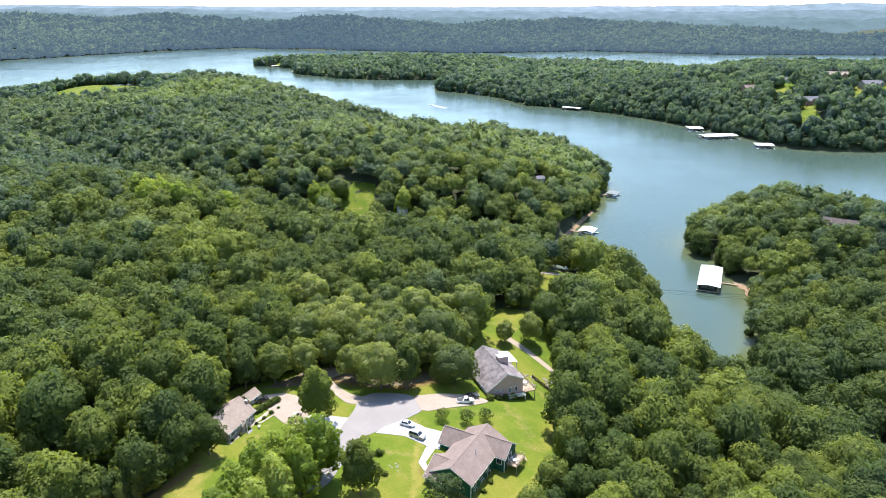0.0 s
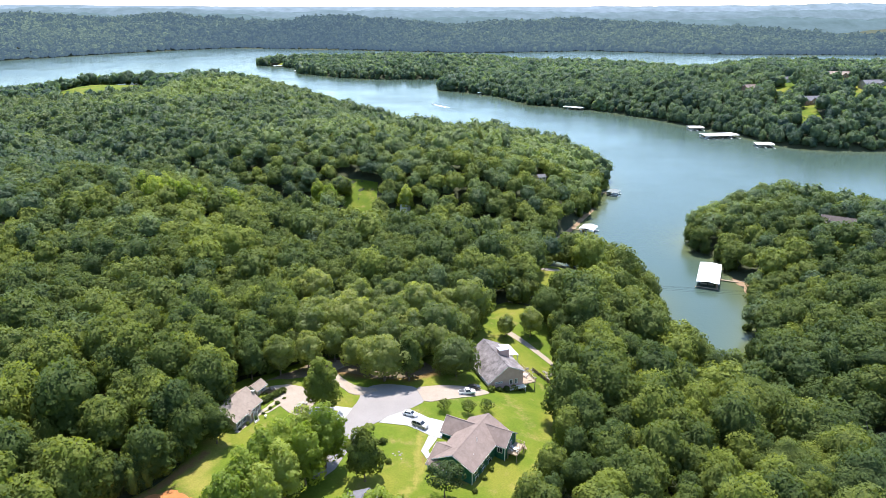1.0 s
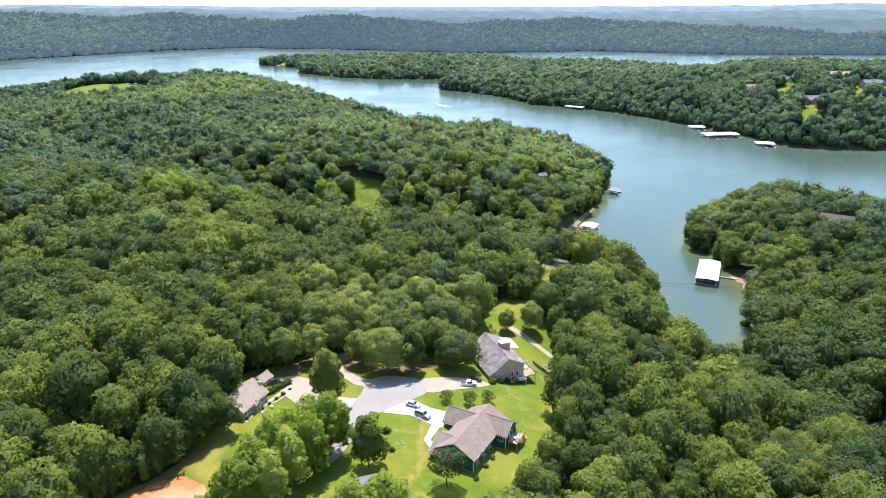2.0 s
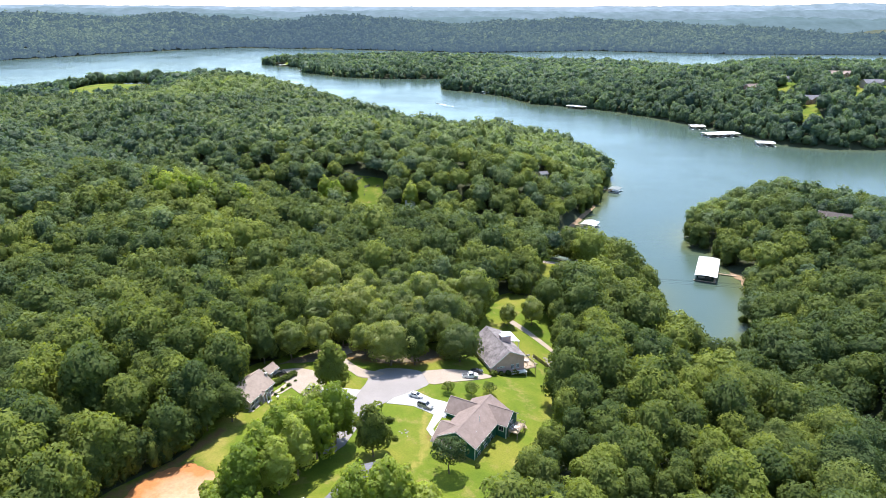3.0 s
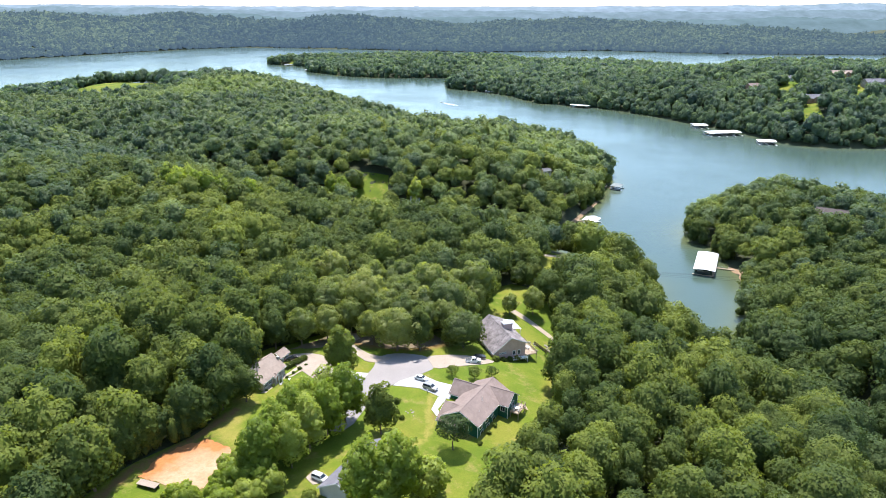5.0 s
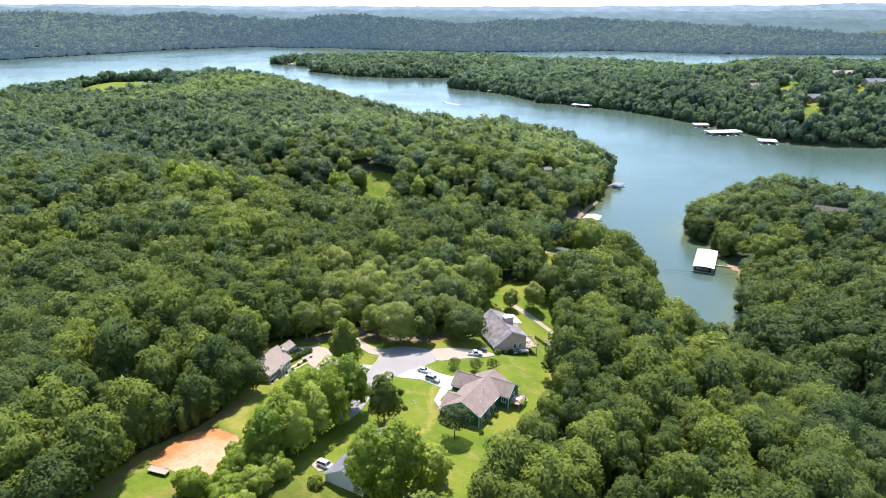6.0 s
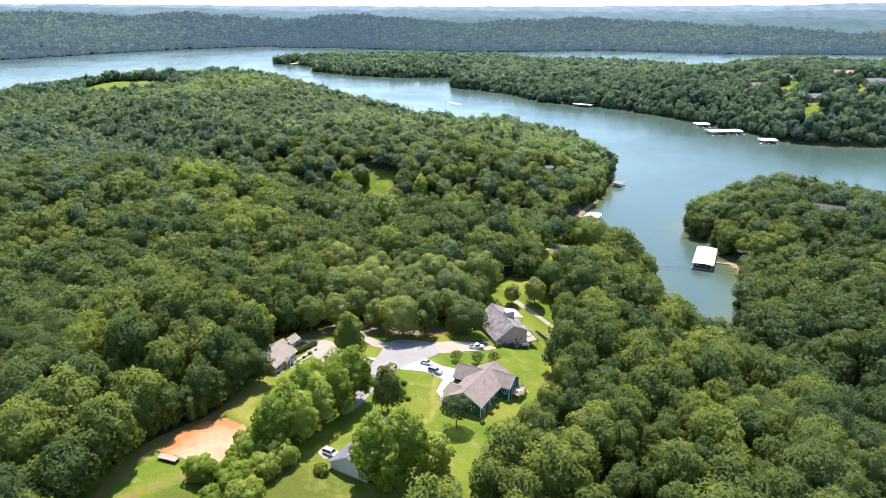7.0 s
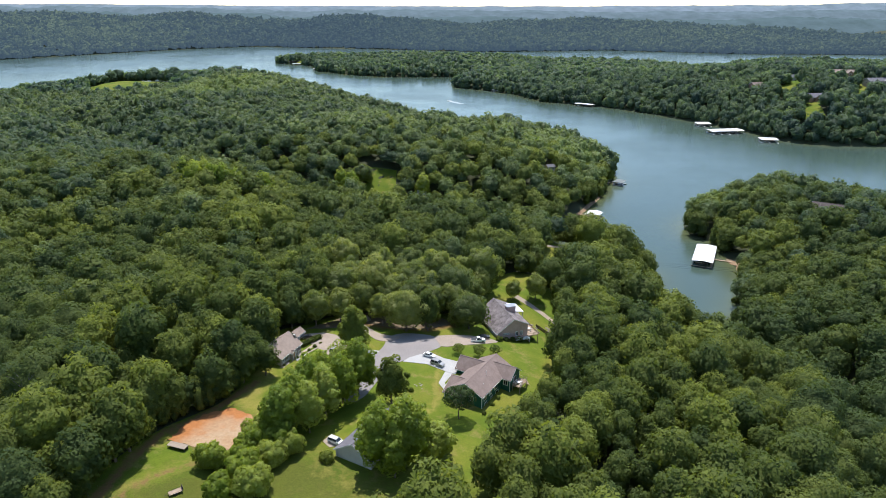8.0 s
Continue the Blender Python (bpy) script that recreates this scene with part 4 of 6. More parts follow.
# ---- houses ----
def wing(house, x0, x1, y0, y1, along, base, eave, ridge, walls, roof, over=0.5, eave_b=None, ridge_at=0.5, fascia=None):
    """One gabled part of a house in the house's own axes: a closed wall body and two roof slopes."""
    eb = eave if eave_b is None else eave_b
    if along == "x":
        at = lambda a, b, z: (a, b, z)
        a0, a1, b0, b1 = x0, x1, y0, y1
    else:
        at = lambda a, b, z: (b, a, z)
        a0, a1, b0, b1 = y0, y1, x0, x1
    bm_ = b0 + (b1 - b0) * ridge_at
    bm = bmesh.new()
    ring = [(b0, base), (b1, base), (b1, eb), (bm_, ridge - 0.05), (b0, eave)]
    ends = [[bm.verts.new(at(a, b, z)) for b, z in ring] for a in (a0, a1)]
    bm.faces.new(ends[0])
    bm.faces.new(ends[1][::-1])
    for k in range(5):
        bm.faces.new((ends[0][k], ends[1][k], ends[1][(k + 1) % 5], ends[0][(k + 1) % 5]))
    part("wall", bm, walls, house)
    for side, e in ((b0, eave), (b1, eb)):
        sgn = -1 if side == b0 else 1
        drop = (ridge - e) / abs(side - bm_) * over
        bm = bmesh.new()
        slab(bm, [at(a0 - over, bm_, ridge + 0.16), at(a1 + over, bm_, ridge + 0.16), at(a1 + over, side + sgn * over, e - drop + 0.16), at(a0 - over, side + sgn * over, e - drop + 0.16)], 0.2)
        part("roof_slope", bm, roof, house)
        bm = bmesh.new()
        slab(bm, [at(a0 - over, side + sgn * (over + 0.06), e - drop + 0.06), at(a1 + over, side + sgn * (over + 0.06), e - drop + 0.06), at(a1 + over, side + sgn * over, e - drop + 0.06), at(a0 - over, side + sgn * over, e - drop + 0.06)], 0.22)
        part("fascia", bm, fascia or WHITE_TRIM, house)
        for a in (a0 - over, a1 + over):
            w = 0.06 if a > a0 else -0.06
            bm = bmesh.new()
            slab(bm, [at(a, bm_, ridge + 0.1), at(a + w, bm_, ridge + 0.1), at(a + w, side + sgn * over, e - drop + 0.1), at(a, side + sgn * over, e - drop + 0.1)], 0.26)
            part("bargeboard", bm, fascia or WHITE_TRIM, house)
    bm = bmesh.new()
    slab(bm, [at(a0 - over, bm_ - 0.16, ridge + 0.19), at(a1 + over, bm_ - 0.16, ridge + 0.19), at(a1 + over, bm_ + 0.16, ridge + 0.19), at(a0 - over, bm_ + 0.16, ridge + 0.19)], 0.08)
    part("ridge_cap", bm, roof, house)


def window(house, x, y, z, turn, w=1.1, h=1.3, frame_mat=None, name="window"):
    """A framed window on a wall: x, y, z is its lower middle, turn the way it faces (0: towards -y)."""
    bm = bmesh.new()
    t, d = 0.14, 0.09
    for a in ((-w / 2 - t, -w / 2, -t, h + t), (w / 2, w / 2 + t, -t, h + t), (-w / 2, w / 2, -t, 0), (-w / 2, w / 2, h, h + t), (-0.04, 0.04, 0, h)):
        box(bm, a[0], a[1], -d, 0.03, a[2], a[3])
    ob = part(name, bm, frame_mat or WHITE_TRIM, house)
    ob.matrix_local = pose(x, y, z, 0, 0, turn)
    pane = part("pane", boxed(-w / 2, w / 2, -0.035, 0.02, 0, h), GLASS, ob)
    return ob


def panel_door(house, x, y, z, turn, w=1.0, h=2.05, material=None, name="door"):
    bm = bmesh.new()
    box(bm, -w / 2 - 0.1, -w / 2, -0.07, 0.03, 0, h + 0.1)
    box(bm, w / 2, w / 2 + 0.1, -0.07, 0.03, 0, h + 0.1)
    box(bm, -w / 2, w / 2, -0.07, 0.03, h, h + 0.1)
    ob = part(name, bm, WHITE_TRIM, house)
    ob.matrix_local = pose(x, y, z, 0, 0, turn)
    bm = bmesh.new()
    box(bm, -w / 2, w / 2, -0.03, 0.02, 0, h)
    rows = 4 if w > 2 else 2
    cols = 4 if w > 2 else 2
    for r in range(rows):
        for c in range(cols):
            u0, v0 = -w / 2 + (c + 0.12) * w / cols, (r + 0.12) * h / rows
            box(bm, u0, u0 + 0.76 * w / cols, -0.045, -0.03, v0, v0 + 0.76 * h / rows)
    part("door_leaf", bm, material or WHITE_TRIM, ob)
    return ob


def corner_trim(house, x, y, z0, z1):
    part("corner_board", boxed(x - 0.09, x + 0.09, y - 0.09, y + 0.09, z0, z1), WHITE_TRIM, house)


def railing(owner, a, b, z, height=1.0, step=1.6, material=None, post_name="rail_post"):
    """Posts, two rails and thin balusters from a to b."""
    a, b = Vector((*a, z)), Vector((*b, z))
    n = max(1, round((b - a).length / step))
    for k in range(n + 1):
        p = a.lerp(b, k / n)
        bm = bmesh.new()
        rod(bm, p, p + Vector((0, 0, height)), 0.06, 0.06, 4)
        part(post_name, bm, material or WHITE_TRIM, owner)
    for h in (height - 0.03, 0.15):
        bm = bmesh.new()
        rod(bm, a + Vector((0, 0, h)), b + Vector((0, 0, h)), 0.05, 0.05, 4)
        part("rail", bm, material or WHITE_TRIM, owner)
    bm = bmesh.new()
    m = max(2, round((b - a).length / 0.3))
    for k in range(1, m):
        p = a.lerp(b, k / m)
        rod(bm, p + Vector((0, 0, 0.15)), p + Vector((0, 0, height - 0.03)), 0.02, 0.02, 3)
    part("balusters", bm, material or WHITE_TRIM, owner)


def deck(owner, x0, x1, y0, y1, z, legs_to, board=0.16, material=None):
    """A planked deck on posts, in the owner's axes."""
    m = material or DECK_WOOD
    part("deck_frame", boxed(x0, x1, y0, y1, z - 0.28, z - 0.05), m, owner)
    n = int((x1 - x0) / 0.6)
    for k in range(n):
        w = (x1 - x0) / n
        part("plank", boxed(x0 + k * w, x0 + (k + 1) * w - 0.03, y0 - 0.05, y1 + 0.05, z - 0.05, z), m, owner)
    for px in (x0 + 0.15, x1 - 0.15):
        for py in (y0 + 0.15, y1 - 0.15):
            part("deck_post", boxed(px - 0.09, px + 0.09, py - 0.09, py + 0.09, legs_to, z - 0.28), m, owner)


def table_set(x, y, z, turn):
    """A round patio table with four chairs, each a thing."""
    t = thing("patio_table", pose(x, y, z, 0, 0, turn), "white round patio table standing on a deck", "table")
    bm = bmesh.new()
    bmesh.ops.create_cone(bm, cap_ends=True, segments=14, radius1=0.65, radius2=0.65, depth=0.05, matrix=Matrix.Translation((0, 0, 0.72)))
    part("tabletop", bm, WHITE_TRIM, t)
    bm = bmesh.new()
    rod(bm, (0, 0, 0), (0, 0, 0.7), 0.05)
    part("leg", bm, STEEL, t)
    for k in range(4):
        a = k * math.pi / 2 + 0.5
        c = thing("patio_chair", pose(x, y, z) @ pose(math.cos(a) * 1.1, math.sin(a) * 1.1, 0, 0, 0, math.degrees(a) - 90), "white patio chair drawn up to a round table", "chair", "chairs round a patio table")
        part("seat", boxed(-0.25, 0.25, -0.25, 0.25, 0.40, 0.45), WHITE_TRIM, c)
        part("backrest", boxed(-0.25, 0.25, 0.22, 0.27, 0.45, 0.95), WHITE_TRIM, c)
        for lx in (-0.22, 0.22):
            for ly in (-0.22, 0.22):
                part("leg", boxed(lx - 0.02, lx + 0.02, ly - 0.02, ly + 0.02, 0, 0.40), WHITE_TRIM, c)


# green house: x runs along the main ridge from its south-west gable, y to its north-west side
GH = pose(-0.4, 160.8, 28.2, 0, 0, 61.9)
green_house = thing("green_house", GH, "dark green sided house with a brown shingle roof on the lawn", "house")
wing(green_house, 0.4, 21.2, -5.6, 5.6, "x", -0.5, 5.6, 8.6, GREEN_SIDING, BROWN_ROOF)
wing(green_house, 13.9, 20.9, -8.6, 0.0, "y", -0.5, 5.6, 8.1, GREEN_SIDING, BROWN_ROOF)
wing(green_house, 12.8, 19.6, 0.0, 10.0, "y", -0.5, 5.0, 7.9, GREEN_SIDING, BROWN_ROOF)
wing(green_house, -1.0, 9.0, 0.0, 6.6, "y", -0.5, 4.6, 7.4, GREEN_SIDING, BROWN_ROOF, 0.5, None, 0.54)
for px, py in ((0.4, -5.6), (13.9, -8.6), (20.9, -8.6), (12.8, 10.0), (19.6, 10.0), (-1.0, 6.6), (21.2, 5.6)):
    corner_trim(green_house, px, py, 0, 5.2)
for px in (2.6, 6.2, 9.8):
    window(green_house, px, -5.6, 3.4, 0, 1.6, 1.5)
for px in (3.0, 7.0):
    window(green_house, px, -5.6, 0.9, 0, 1.6, 1.4)
panel_door(green_house, 10.8, -5.6, 0.35, 0, 1.7, 2.05, GLASS, "patio_door")
window(green_house, 13.9, -7.1, 3.2, -90, 1.3, 1.7)
window(green_house, 17.4, -8.6, 3.2, 0, 1.8, 1.6)
window(green_house, 0.4, -2.0, 3.2, -90, 1.3, 1.5)
window(green_house, 0.4, 2.2, 3.2, -90, 1.3, 1.5)
window(green_house, 14.2, 10.0, 2.9, 180, 1.0, 1.2)
panel_door(green_house, 16.6, 10.0, 2.1, 180, 4.6, 2.2, WHITE_TRIM, "garage_door")
window(green_house, 4.0, 6.6, 2.8, 180, 1.6, 1.4)
bm = bmesh.new()
rod(bm, (9.6, -2.3, 7.0), (9.6, -2.3, 8.9), 0.10, 0.10, 8)
part("vent_pipe", bm, WHITE_TRIM, green_house, "white roof vent pipe")
bm = bmesh.new()
rod(bm, (5.2, -3.6, 6.4), (5.2, -3.6, 7.1), 0.08, 0.08, 8)
part("vent_pipe", bm, WHITE_TRIM, green_house, "white roof vent pipe")
deck(green_house, 15.2, 20.6, -11.6, -8.75, 2.9, -0.6)
railing(green_house, (15.2, -11.6), (20.6, -11.6), 2.9, 1.0, 1.6, DECK_WOOD)
railing(green_house, (15.2, -11.6), (15.2, -8.8), 2.9, 1.0, 1.6, DECK_WOOD)
railing(green_house, (20.6, -11.6), (20.6, -8.8), 2.9, 1.0, 1.6, DECK_WOOD)
for k in range(8):
    part("step", boxed(20.7 + 0.28 * k, 20.98 + 0.28 * k, -11.5, -10.4, 2.55 - 0.36 * k, 2.61 - 0.36 * k), DECK_WOOD, green_house)
table_set(*(GH @ Vector((17.0, -10.2, 2.9))), 20)

# grey house: x runs along its ridge towards the gable over the lawn
YH = pose(10.2, 228.0, 26.0, 0, 0, -69.2)
grey_house = thing("grey_house", YH, "grey sided house with a streaked grey shingle roof", "house")
wing(grey_house, 0.4, 20.0, -6.4, 5.7, "x", -3.5, 4.6, 9.4, GREY_SIDING, GREY_ROOF, 0.5, 6.8, 0.53)
for k in range(3):
    window(grey_house, 20.0, -3.9 + 0.9 * k, 3.6, 90, 0.5, 0.45)
for yy in (1.3, 3.2):
    window(grey_house, 20.0, yy, 2.6, 90, 0.8, 1.5)
part("foundation", boxed(0.3, 20.06, -6.46, 5.76, -3.5, 0.6), SLATE_ROOF, grey_house, "dark block foundation")
panel_door(grey_house, 15.5, -6.4, 0.8, 0, 4.6, 2.2, WHITE_TRIM, "garage_door")
panel_door(grey_house, 9.0, -6.4, 0.9, 0, 1.0, 2.05, BROWN_SIDING)
for px in (3.0, 6.0, 11.5):
    window(grey_house, px, -6.4, 1.9, 0, 1.2, 1.3)
for px in (3.0, 7.0, 16.0):
    window(grey_house, px, 5.7, 3.4, 180, 1.6, 1.6)
part("chimney", boxed(9.4, 11.8, 0.9, 4.3, 6.2, 10.5), GREY_SIDING, grey_house, "wide grey clad chimney stack")
part("chimney_cap", boxed(9.2, 12.0, 0.7, 4.5, 10.5, 10.65), STEEL, grey_house)
bm = bmesh.new()
slab(bm, [(1.5, 5.0, 7.3), (9.5, 5.0, 7.3), (9.5, 9.0, 6.5), (1.5, 9.0, 6.5)], 0.15)
part("porch_roof", bm, WHITE_METAL, grey_house, "white metal porch roof")
for px in (1.8, 5.5, 9.2):
    part("porch_post", boxed(px - 0.08, px + 0.08, 8.6, 8.76, -3.0, 6.45), WHITE_TRIM, grey_house)
deck(grey_house, 1.5, 21.0, 5.8, 9.8, 2.2, -4.0)
railing(grey_house, (10.5, 9.8), (21.0, 9.8), 2.2, 1.0, 1.6, DECK_WOOD)
railing(grey_house, (21.0, 5.8), (21.0, 9.8), 2.2, 1.0, 1.6, DECK_WOOD)
deck(grey_house, 20.1, 21.9, 0.2, 6.0, 1.6, -3.5, 0.16, WHITE_TRIM)
railing(grey_house, (21.9, 0.2), (21.9, 5.9), 1.6)
for k, q in enumerate(((12.8, 7.8), (16.6, 7.9))):
    table_set(*(YH @ Vector((q[0], q[1], 2.2))), 30 * k)

# tan house: x along its ridge, away from its southern gable
TH = pose(-66.0, 179.0, 32.0, 0, 0, 70.0)
tan_house = thing("tan_house", TH, "tan sided house with a brown-grey shingle roof at the wood's edge", "house")
wing(tan_house, 0.4, 12.0, -4.9, 4.9, "x", -1.0, 2.9, 6.2, TAN_SIDING, TAN_ROOF)
wing(tan_house, 5.5, 7.3, -5.9, -3.0, "y", -0.6, 2.3, 3.0, TAN_SIDING, TAN_ROOF, 0.25)
for px in (1.6, 3.7, 8.7, 10.7):
    window(tan_house, px, -4.9, 0.8, 0, 1.0, 1.5)
    for sx in (-0.78, 0.78):
        part("shutter", boxed(px + sx - 0.2, px + sx + 0.2, -4.98, -4.9, 0.75, 2.35), SLATE_ROOF, tan_house)
panel_door(tan_house, 6.4, -5.9, 0.2, 0, 1.0, 2.05, BROWN_SIDING)
for px in (5.5, 7.3):
    part("porch_post", boxed(px - 0.09, px + 0.09, -7.3, -7.12, -0.6, 2.4), WHITE_TRIM, tan_house)
for k in range(3):
    part("step", boxed(5.4, 7.4, -7.4 - 0.3 * k, -7.1 - 0.3 * k, -0.4, 0.1 - 0.17 * k), CONCRETE, tan_house)
window(tan_house, 0.4, -2.0, 0.9, -90, 1.0, 1.3)
window(tan_house, 0.4, 2.0, 0.9, -90, 1.0, 1.3)
part("chimney", boxed(12.0, 12.7, -2.7, -1.9, -0.6, 5.4), TAN_SIDING, tan_house, "narrow tan chimney at the gable")
part("chimney_cap", boxed(11.95, 12.75, -2.75, -1.85, 5.4, 5.5), CONCRETE, tan_house)

GG = pose(-62.0, 196.2, 31.6, 0, 0, 68.0)
garage = thing("garage", GG, "small tan garage with a grey shingle roof behind the house", "garage")
wing(garage, 0, 4.4, -1.9, 1.9, "x", -1.0, 2.3, 3.6, TAN_SIDING, TAN_ROOF, 0.35)
panel_door(garage, 2.2, -1.9, 0.05, 0, 2.6, 2.1)

# house half hidden behind the large trees
FH = pose(-29.4, 128.4, 30.9, 0, 0, 63.0)
front_house = thing("sage_house", FH, "pale sage sided house with a grey shingle roof among tall trees", "house")
wing(front_house, 0.3, 20.5, -5.6, 5.6, "x", -1.0, 3.4, 6.6, SAGE_SIDING, SLATE_ROOF)
panel_door(front_house, 2.9, 5.6, 0.1, 180, 2.6, 2.1, WHITE_TRIM, "garage_door")
for px in (7.0, 11.5):
    window(front_house, px, 5.6, 1.0, 180, 1.2, 1.4)
    window(front_house, px, -5.6, 1.0, 0, 1.2, 1.4)
for px, py in ((0.3, 5.6), (0.3, -5.6)):
    corner_trim(front_house, px, py, -0.6, 3.2)


def cabin(name, x, y, turn, length, width, walls, roof, label, storey=2.8, drop=0.0):
    """A plain gabled house seen only as a roof and some wall between trees."""
    h = thing(name, pose(x, y, land_at(x, y) + drop, 0, 0, turn), label, "house")
    wing(h, 0, length, -width / 2, width / 2, "x", -12.0, storey, storey + width * 0.28, walls, roof)
    for k in range(max(2, int(length / 3.5))):
        px = (k + 0.5) * length / max(2, int(length / 3.5))
        window(h, px, -width / 2, 0.9, 0, 1.1, 1.3)
        window(h, px, width / 2, 0.9, 180, 1.1, 1.3)
    if length > 16:
        for a, b in ((0.12, 0.36), (0.62, 0.86)):
            wing(h, length * a, length * b, -width / 2 - 2.5, 0, "y", -12.0, storey, storey + width * 0.22, walls, roof)
            window(h, length * (a + b) / 2, -width / 2 - 2.5, 0.9, 0, 1.8, 1.5)
    window(h, 0, 0, 0.9, -90, 1.1, 1.3)
    window(h, length, 0, 0.9, 90, 1.1, 1.3)
    return h


CABIN_LOOKS = [
    ("cottage", GREY_SIDING, SLATE_ROOF, "grey cottage roof deep among shade trees"),
    ("lakeside_house", BROWN_SIDING, DARK_ROOF, "long brown house with a dark roof on the headland"),
    ("cottage", WHITE_SIDING, BROWN_ROOF, "white cottage in the middle of the woods"),
    ("cottage", WHITE_SIDING, SLATE_ROOF, "pale cottage beside a small grass clearing"),
    ("cottage", WHITE_SIDING, SLATE_ROOF, "white cottage in the woods of the point"),
    ("villa", BROWN_SIDING, SLATE_ROOF, "large dark-roofed house above a lawn on the far bank"),
    ("villa", BROWN_SIDING, BROWN_ROOF, "brown house with a broad roof on the wooded bank"),
    ("villa", WHITE_SIDING, SLATE_ROOF, "white house with a grey roof on the wooded bank"),
    ("villa", BROWN_SIDING, TAN_ROOF, "large tan-roofed house on the wooded bank"),
    ("villa", TAN_SIDING, SLATE_ROOF, "large grey-roofed tan house on the wooded bank"),
    ("villa", WHITE_SIDING, TAN_ROOF, "white house with a tan roof on the wooded bank"),
    ("villa", WHITE_SIDING, TAN_ROOF, "pale house on the low wooded spit"),
]
for (x, y, turn, ln, wd, eaves, lift), (nm, walls, roof, lab) in zip(CABINS, CABIN_LOOKS):
    cabin(nm, x, y, turn, ln, wd, walls, roof, lab, eaves, lift)
for poly in YARDS:
    draped("meadow", poly, 0.1 if poly[0][1] < 650 else 1.2, GRASS, "bright grass yard round a house in the woods", "meadow", 10.0)


# ---- vehicles ----
def car(name, x, y, turn, body_paint, label, kind="sedan"):
    """A parked car; x points forward. Body, glasshouse, roof, wheels, lamps."""
    ln, wd, hood, roof_h = {"sedan": (4.4, 1.75, 0.90, 1.40), "suv": (4.8, 1.9, 1.05, 1.72), "pickup": (5.3, 1.95, 1.08, 1.8)}[kind]
    c = thing(name, pose(x, y, land_at(x, y) + 0.2, 0, 0, turn), label, "car")
    h = ln / 2
    bm = bmesh.new()
    side = [(-h, 0.35), (-h + 0.05, hood - 0.05), (-h + 0.3, hood), (h * 0.45, hood), (h - 0.25, hood - 0.16), (h, hood - 0.35), (h, 0.32), (h - 0.2, 0.25), (-h + 0.2, 0.25)]
    rings = [[bm.verts.new((px, s * wd / 2 * k, pz)) for px, pz in side] for s, k in ((-1, 1), (1, 1))]
    bm.faces.new(rings[0])
    bm.faces.new(rings[1][::-1])
    for k in range(len(side)):
        bm.faces.new((rings[0][k], rings[1][k], rings[1][(k + 1) % len(side)], rings[0][(k + 1) % len(side)]))
    bmesh.ops.bevel(bm, geom=bm.edges[:], offset=0.06, segments=2, affect="EDGES", clamp_overlap=True)
    part("body", bm, body_paint, c)
    lo, hi = {"sedan": ((-1.75, 1.05), (-1.0, 0.25)), "suv": ((-2.3, 1.15), (-2.05, 0.45)), "pickup": ((-0.55, 1.35), (-0.35, 0.7))}[kind]
    w0, w1 = wd / 2 - 0.06, wd / 2 - 0.24
    bm = bmesh.new()
    v = [bm.verts.new(p) for p in ((lo[0], -w0, hood), (lo[1], -w0, hood), (lo[1], w0, hood), (lo[0], w0, hood), (hi[0], -w1, roof_h - 0.04), (hi[1], -w1, roof_h - 0.04), (hi[1], w1, roof_h - 0.04), (hi[0], w1, roof_h - 0.04))]
    for f in ((3, 2, 1, 0), (4, 5, 6, 7), (0, 1, 5, 4), (1, 2, 6, 5), (2, 3, 7, 6), (3, 0, 4, 7)):
        bm.faces.new([v[i] for i in f])
    part("window_band", bm, GLASS, c, "dark tinted glass")
    bm = bmesh.new()
    box(bm, hi[0] - 0.05, hi[1] + 0.05, -w1 - 0.04, w1 + 0.04, roof_h - 0.06, roof_h)
    bmesh.ops.bevel(bm, geom=bm.edges[:], offset=0.025, segments=1, affect="EDGES")
    part("roof", bm, body_paint, c)
    for s in (-1, 1):
        for (ax, bx) in ((lo[0], hi[0]), (lo[1], hi[1]), ((lo[0] + lo[1]) / 2, (hi[0] + hi[1]) / 2)):
            bm = bmesh.new()
            rod(bm, (ax, s * (w0 + 0.01), hood), (bx, s * (w1 + 0.01), roof_h - 0.04), 0.05, 0.05, 4)
            part("pillar", bm, body_paint, c)
    if kind == "pickup":
        part("cargo_bed", boxed(-h + 0.12, -0.7, -wd / 2 + 0.14, wd / 2 - 0.14, hood - 0.02, hood + 0.012), FLOAT, c, "dark open cargo bed")
    if kind == "suv":
        for s in (-1, 1):
            bm = bmesh.new()
            rod(bm, (hi[0] + 0.1, s * (w1 - 0.08), roof_h + 0.05), (hi[1] - 0.1, s * (w1 - 0.08), roof_h + 0.05), 0.025, 0.025, 5)
            part("roof_rail", bm, STEEL, c)
    for wx in (-h * 0.62, h * 0.63):
        for s in (-1, 1):
            bm = bmesh.new()
            bmesh.ops.create_cone(bm, cap_ends=True, segments=16, radius1=0.34, radius2=0.34, depth=0.24, matrix=pose(wx, s * (wd / 2 - 0.1), 0.34, 90))
            wheel = part("wheel", bm, BLACK, c)
            bm = bmesh.new()
            bmesh.ops.create_cone(bm, cap_ends=True, segments=12, radius1=0.21, radius2=0.21, depth=0.02, matrix=pose(wx, s * (wd / 2 + 0.025), 0.34, 90))
            part("rim", bm, STEEL, wheel)
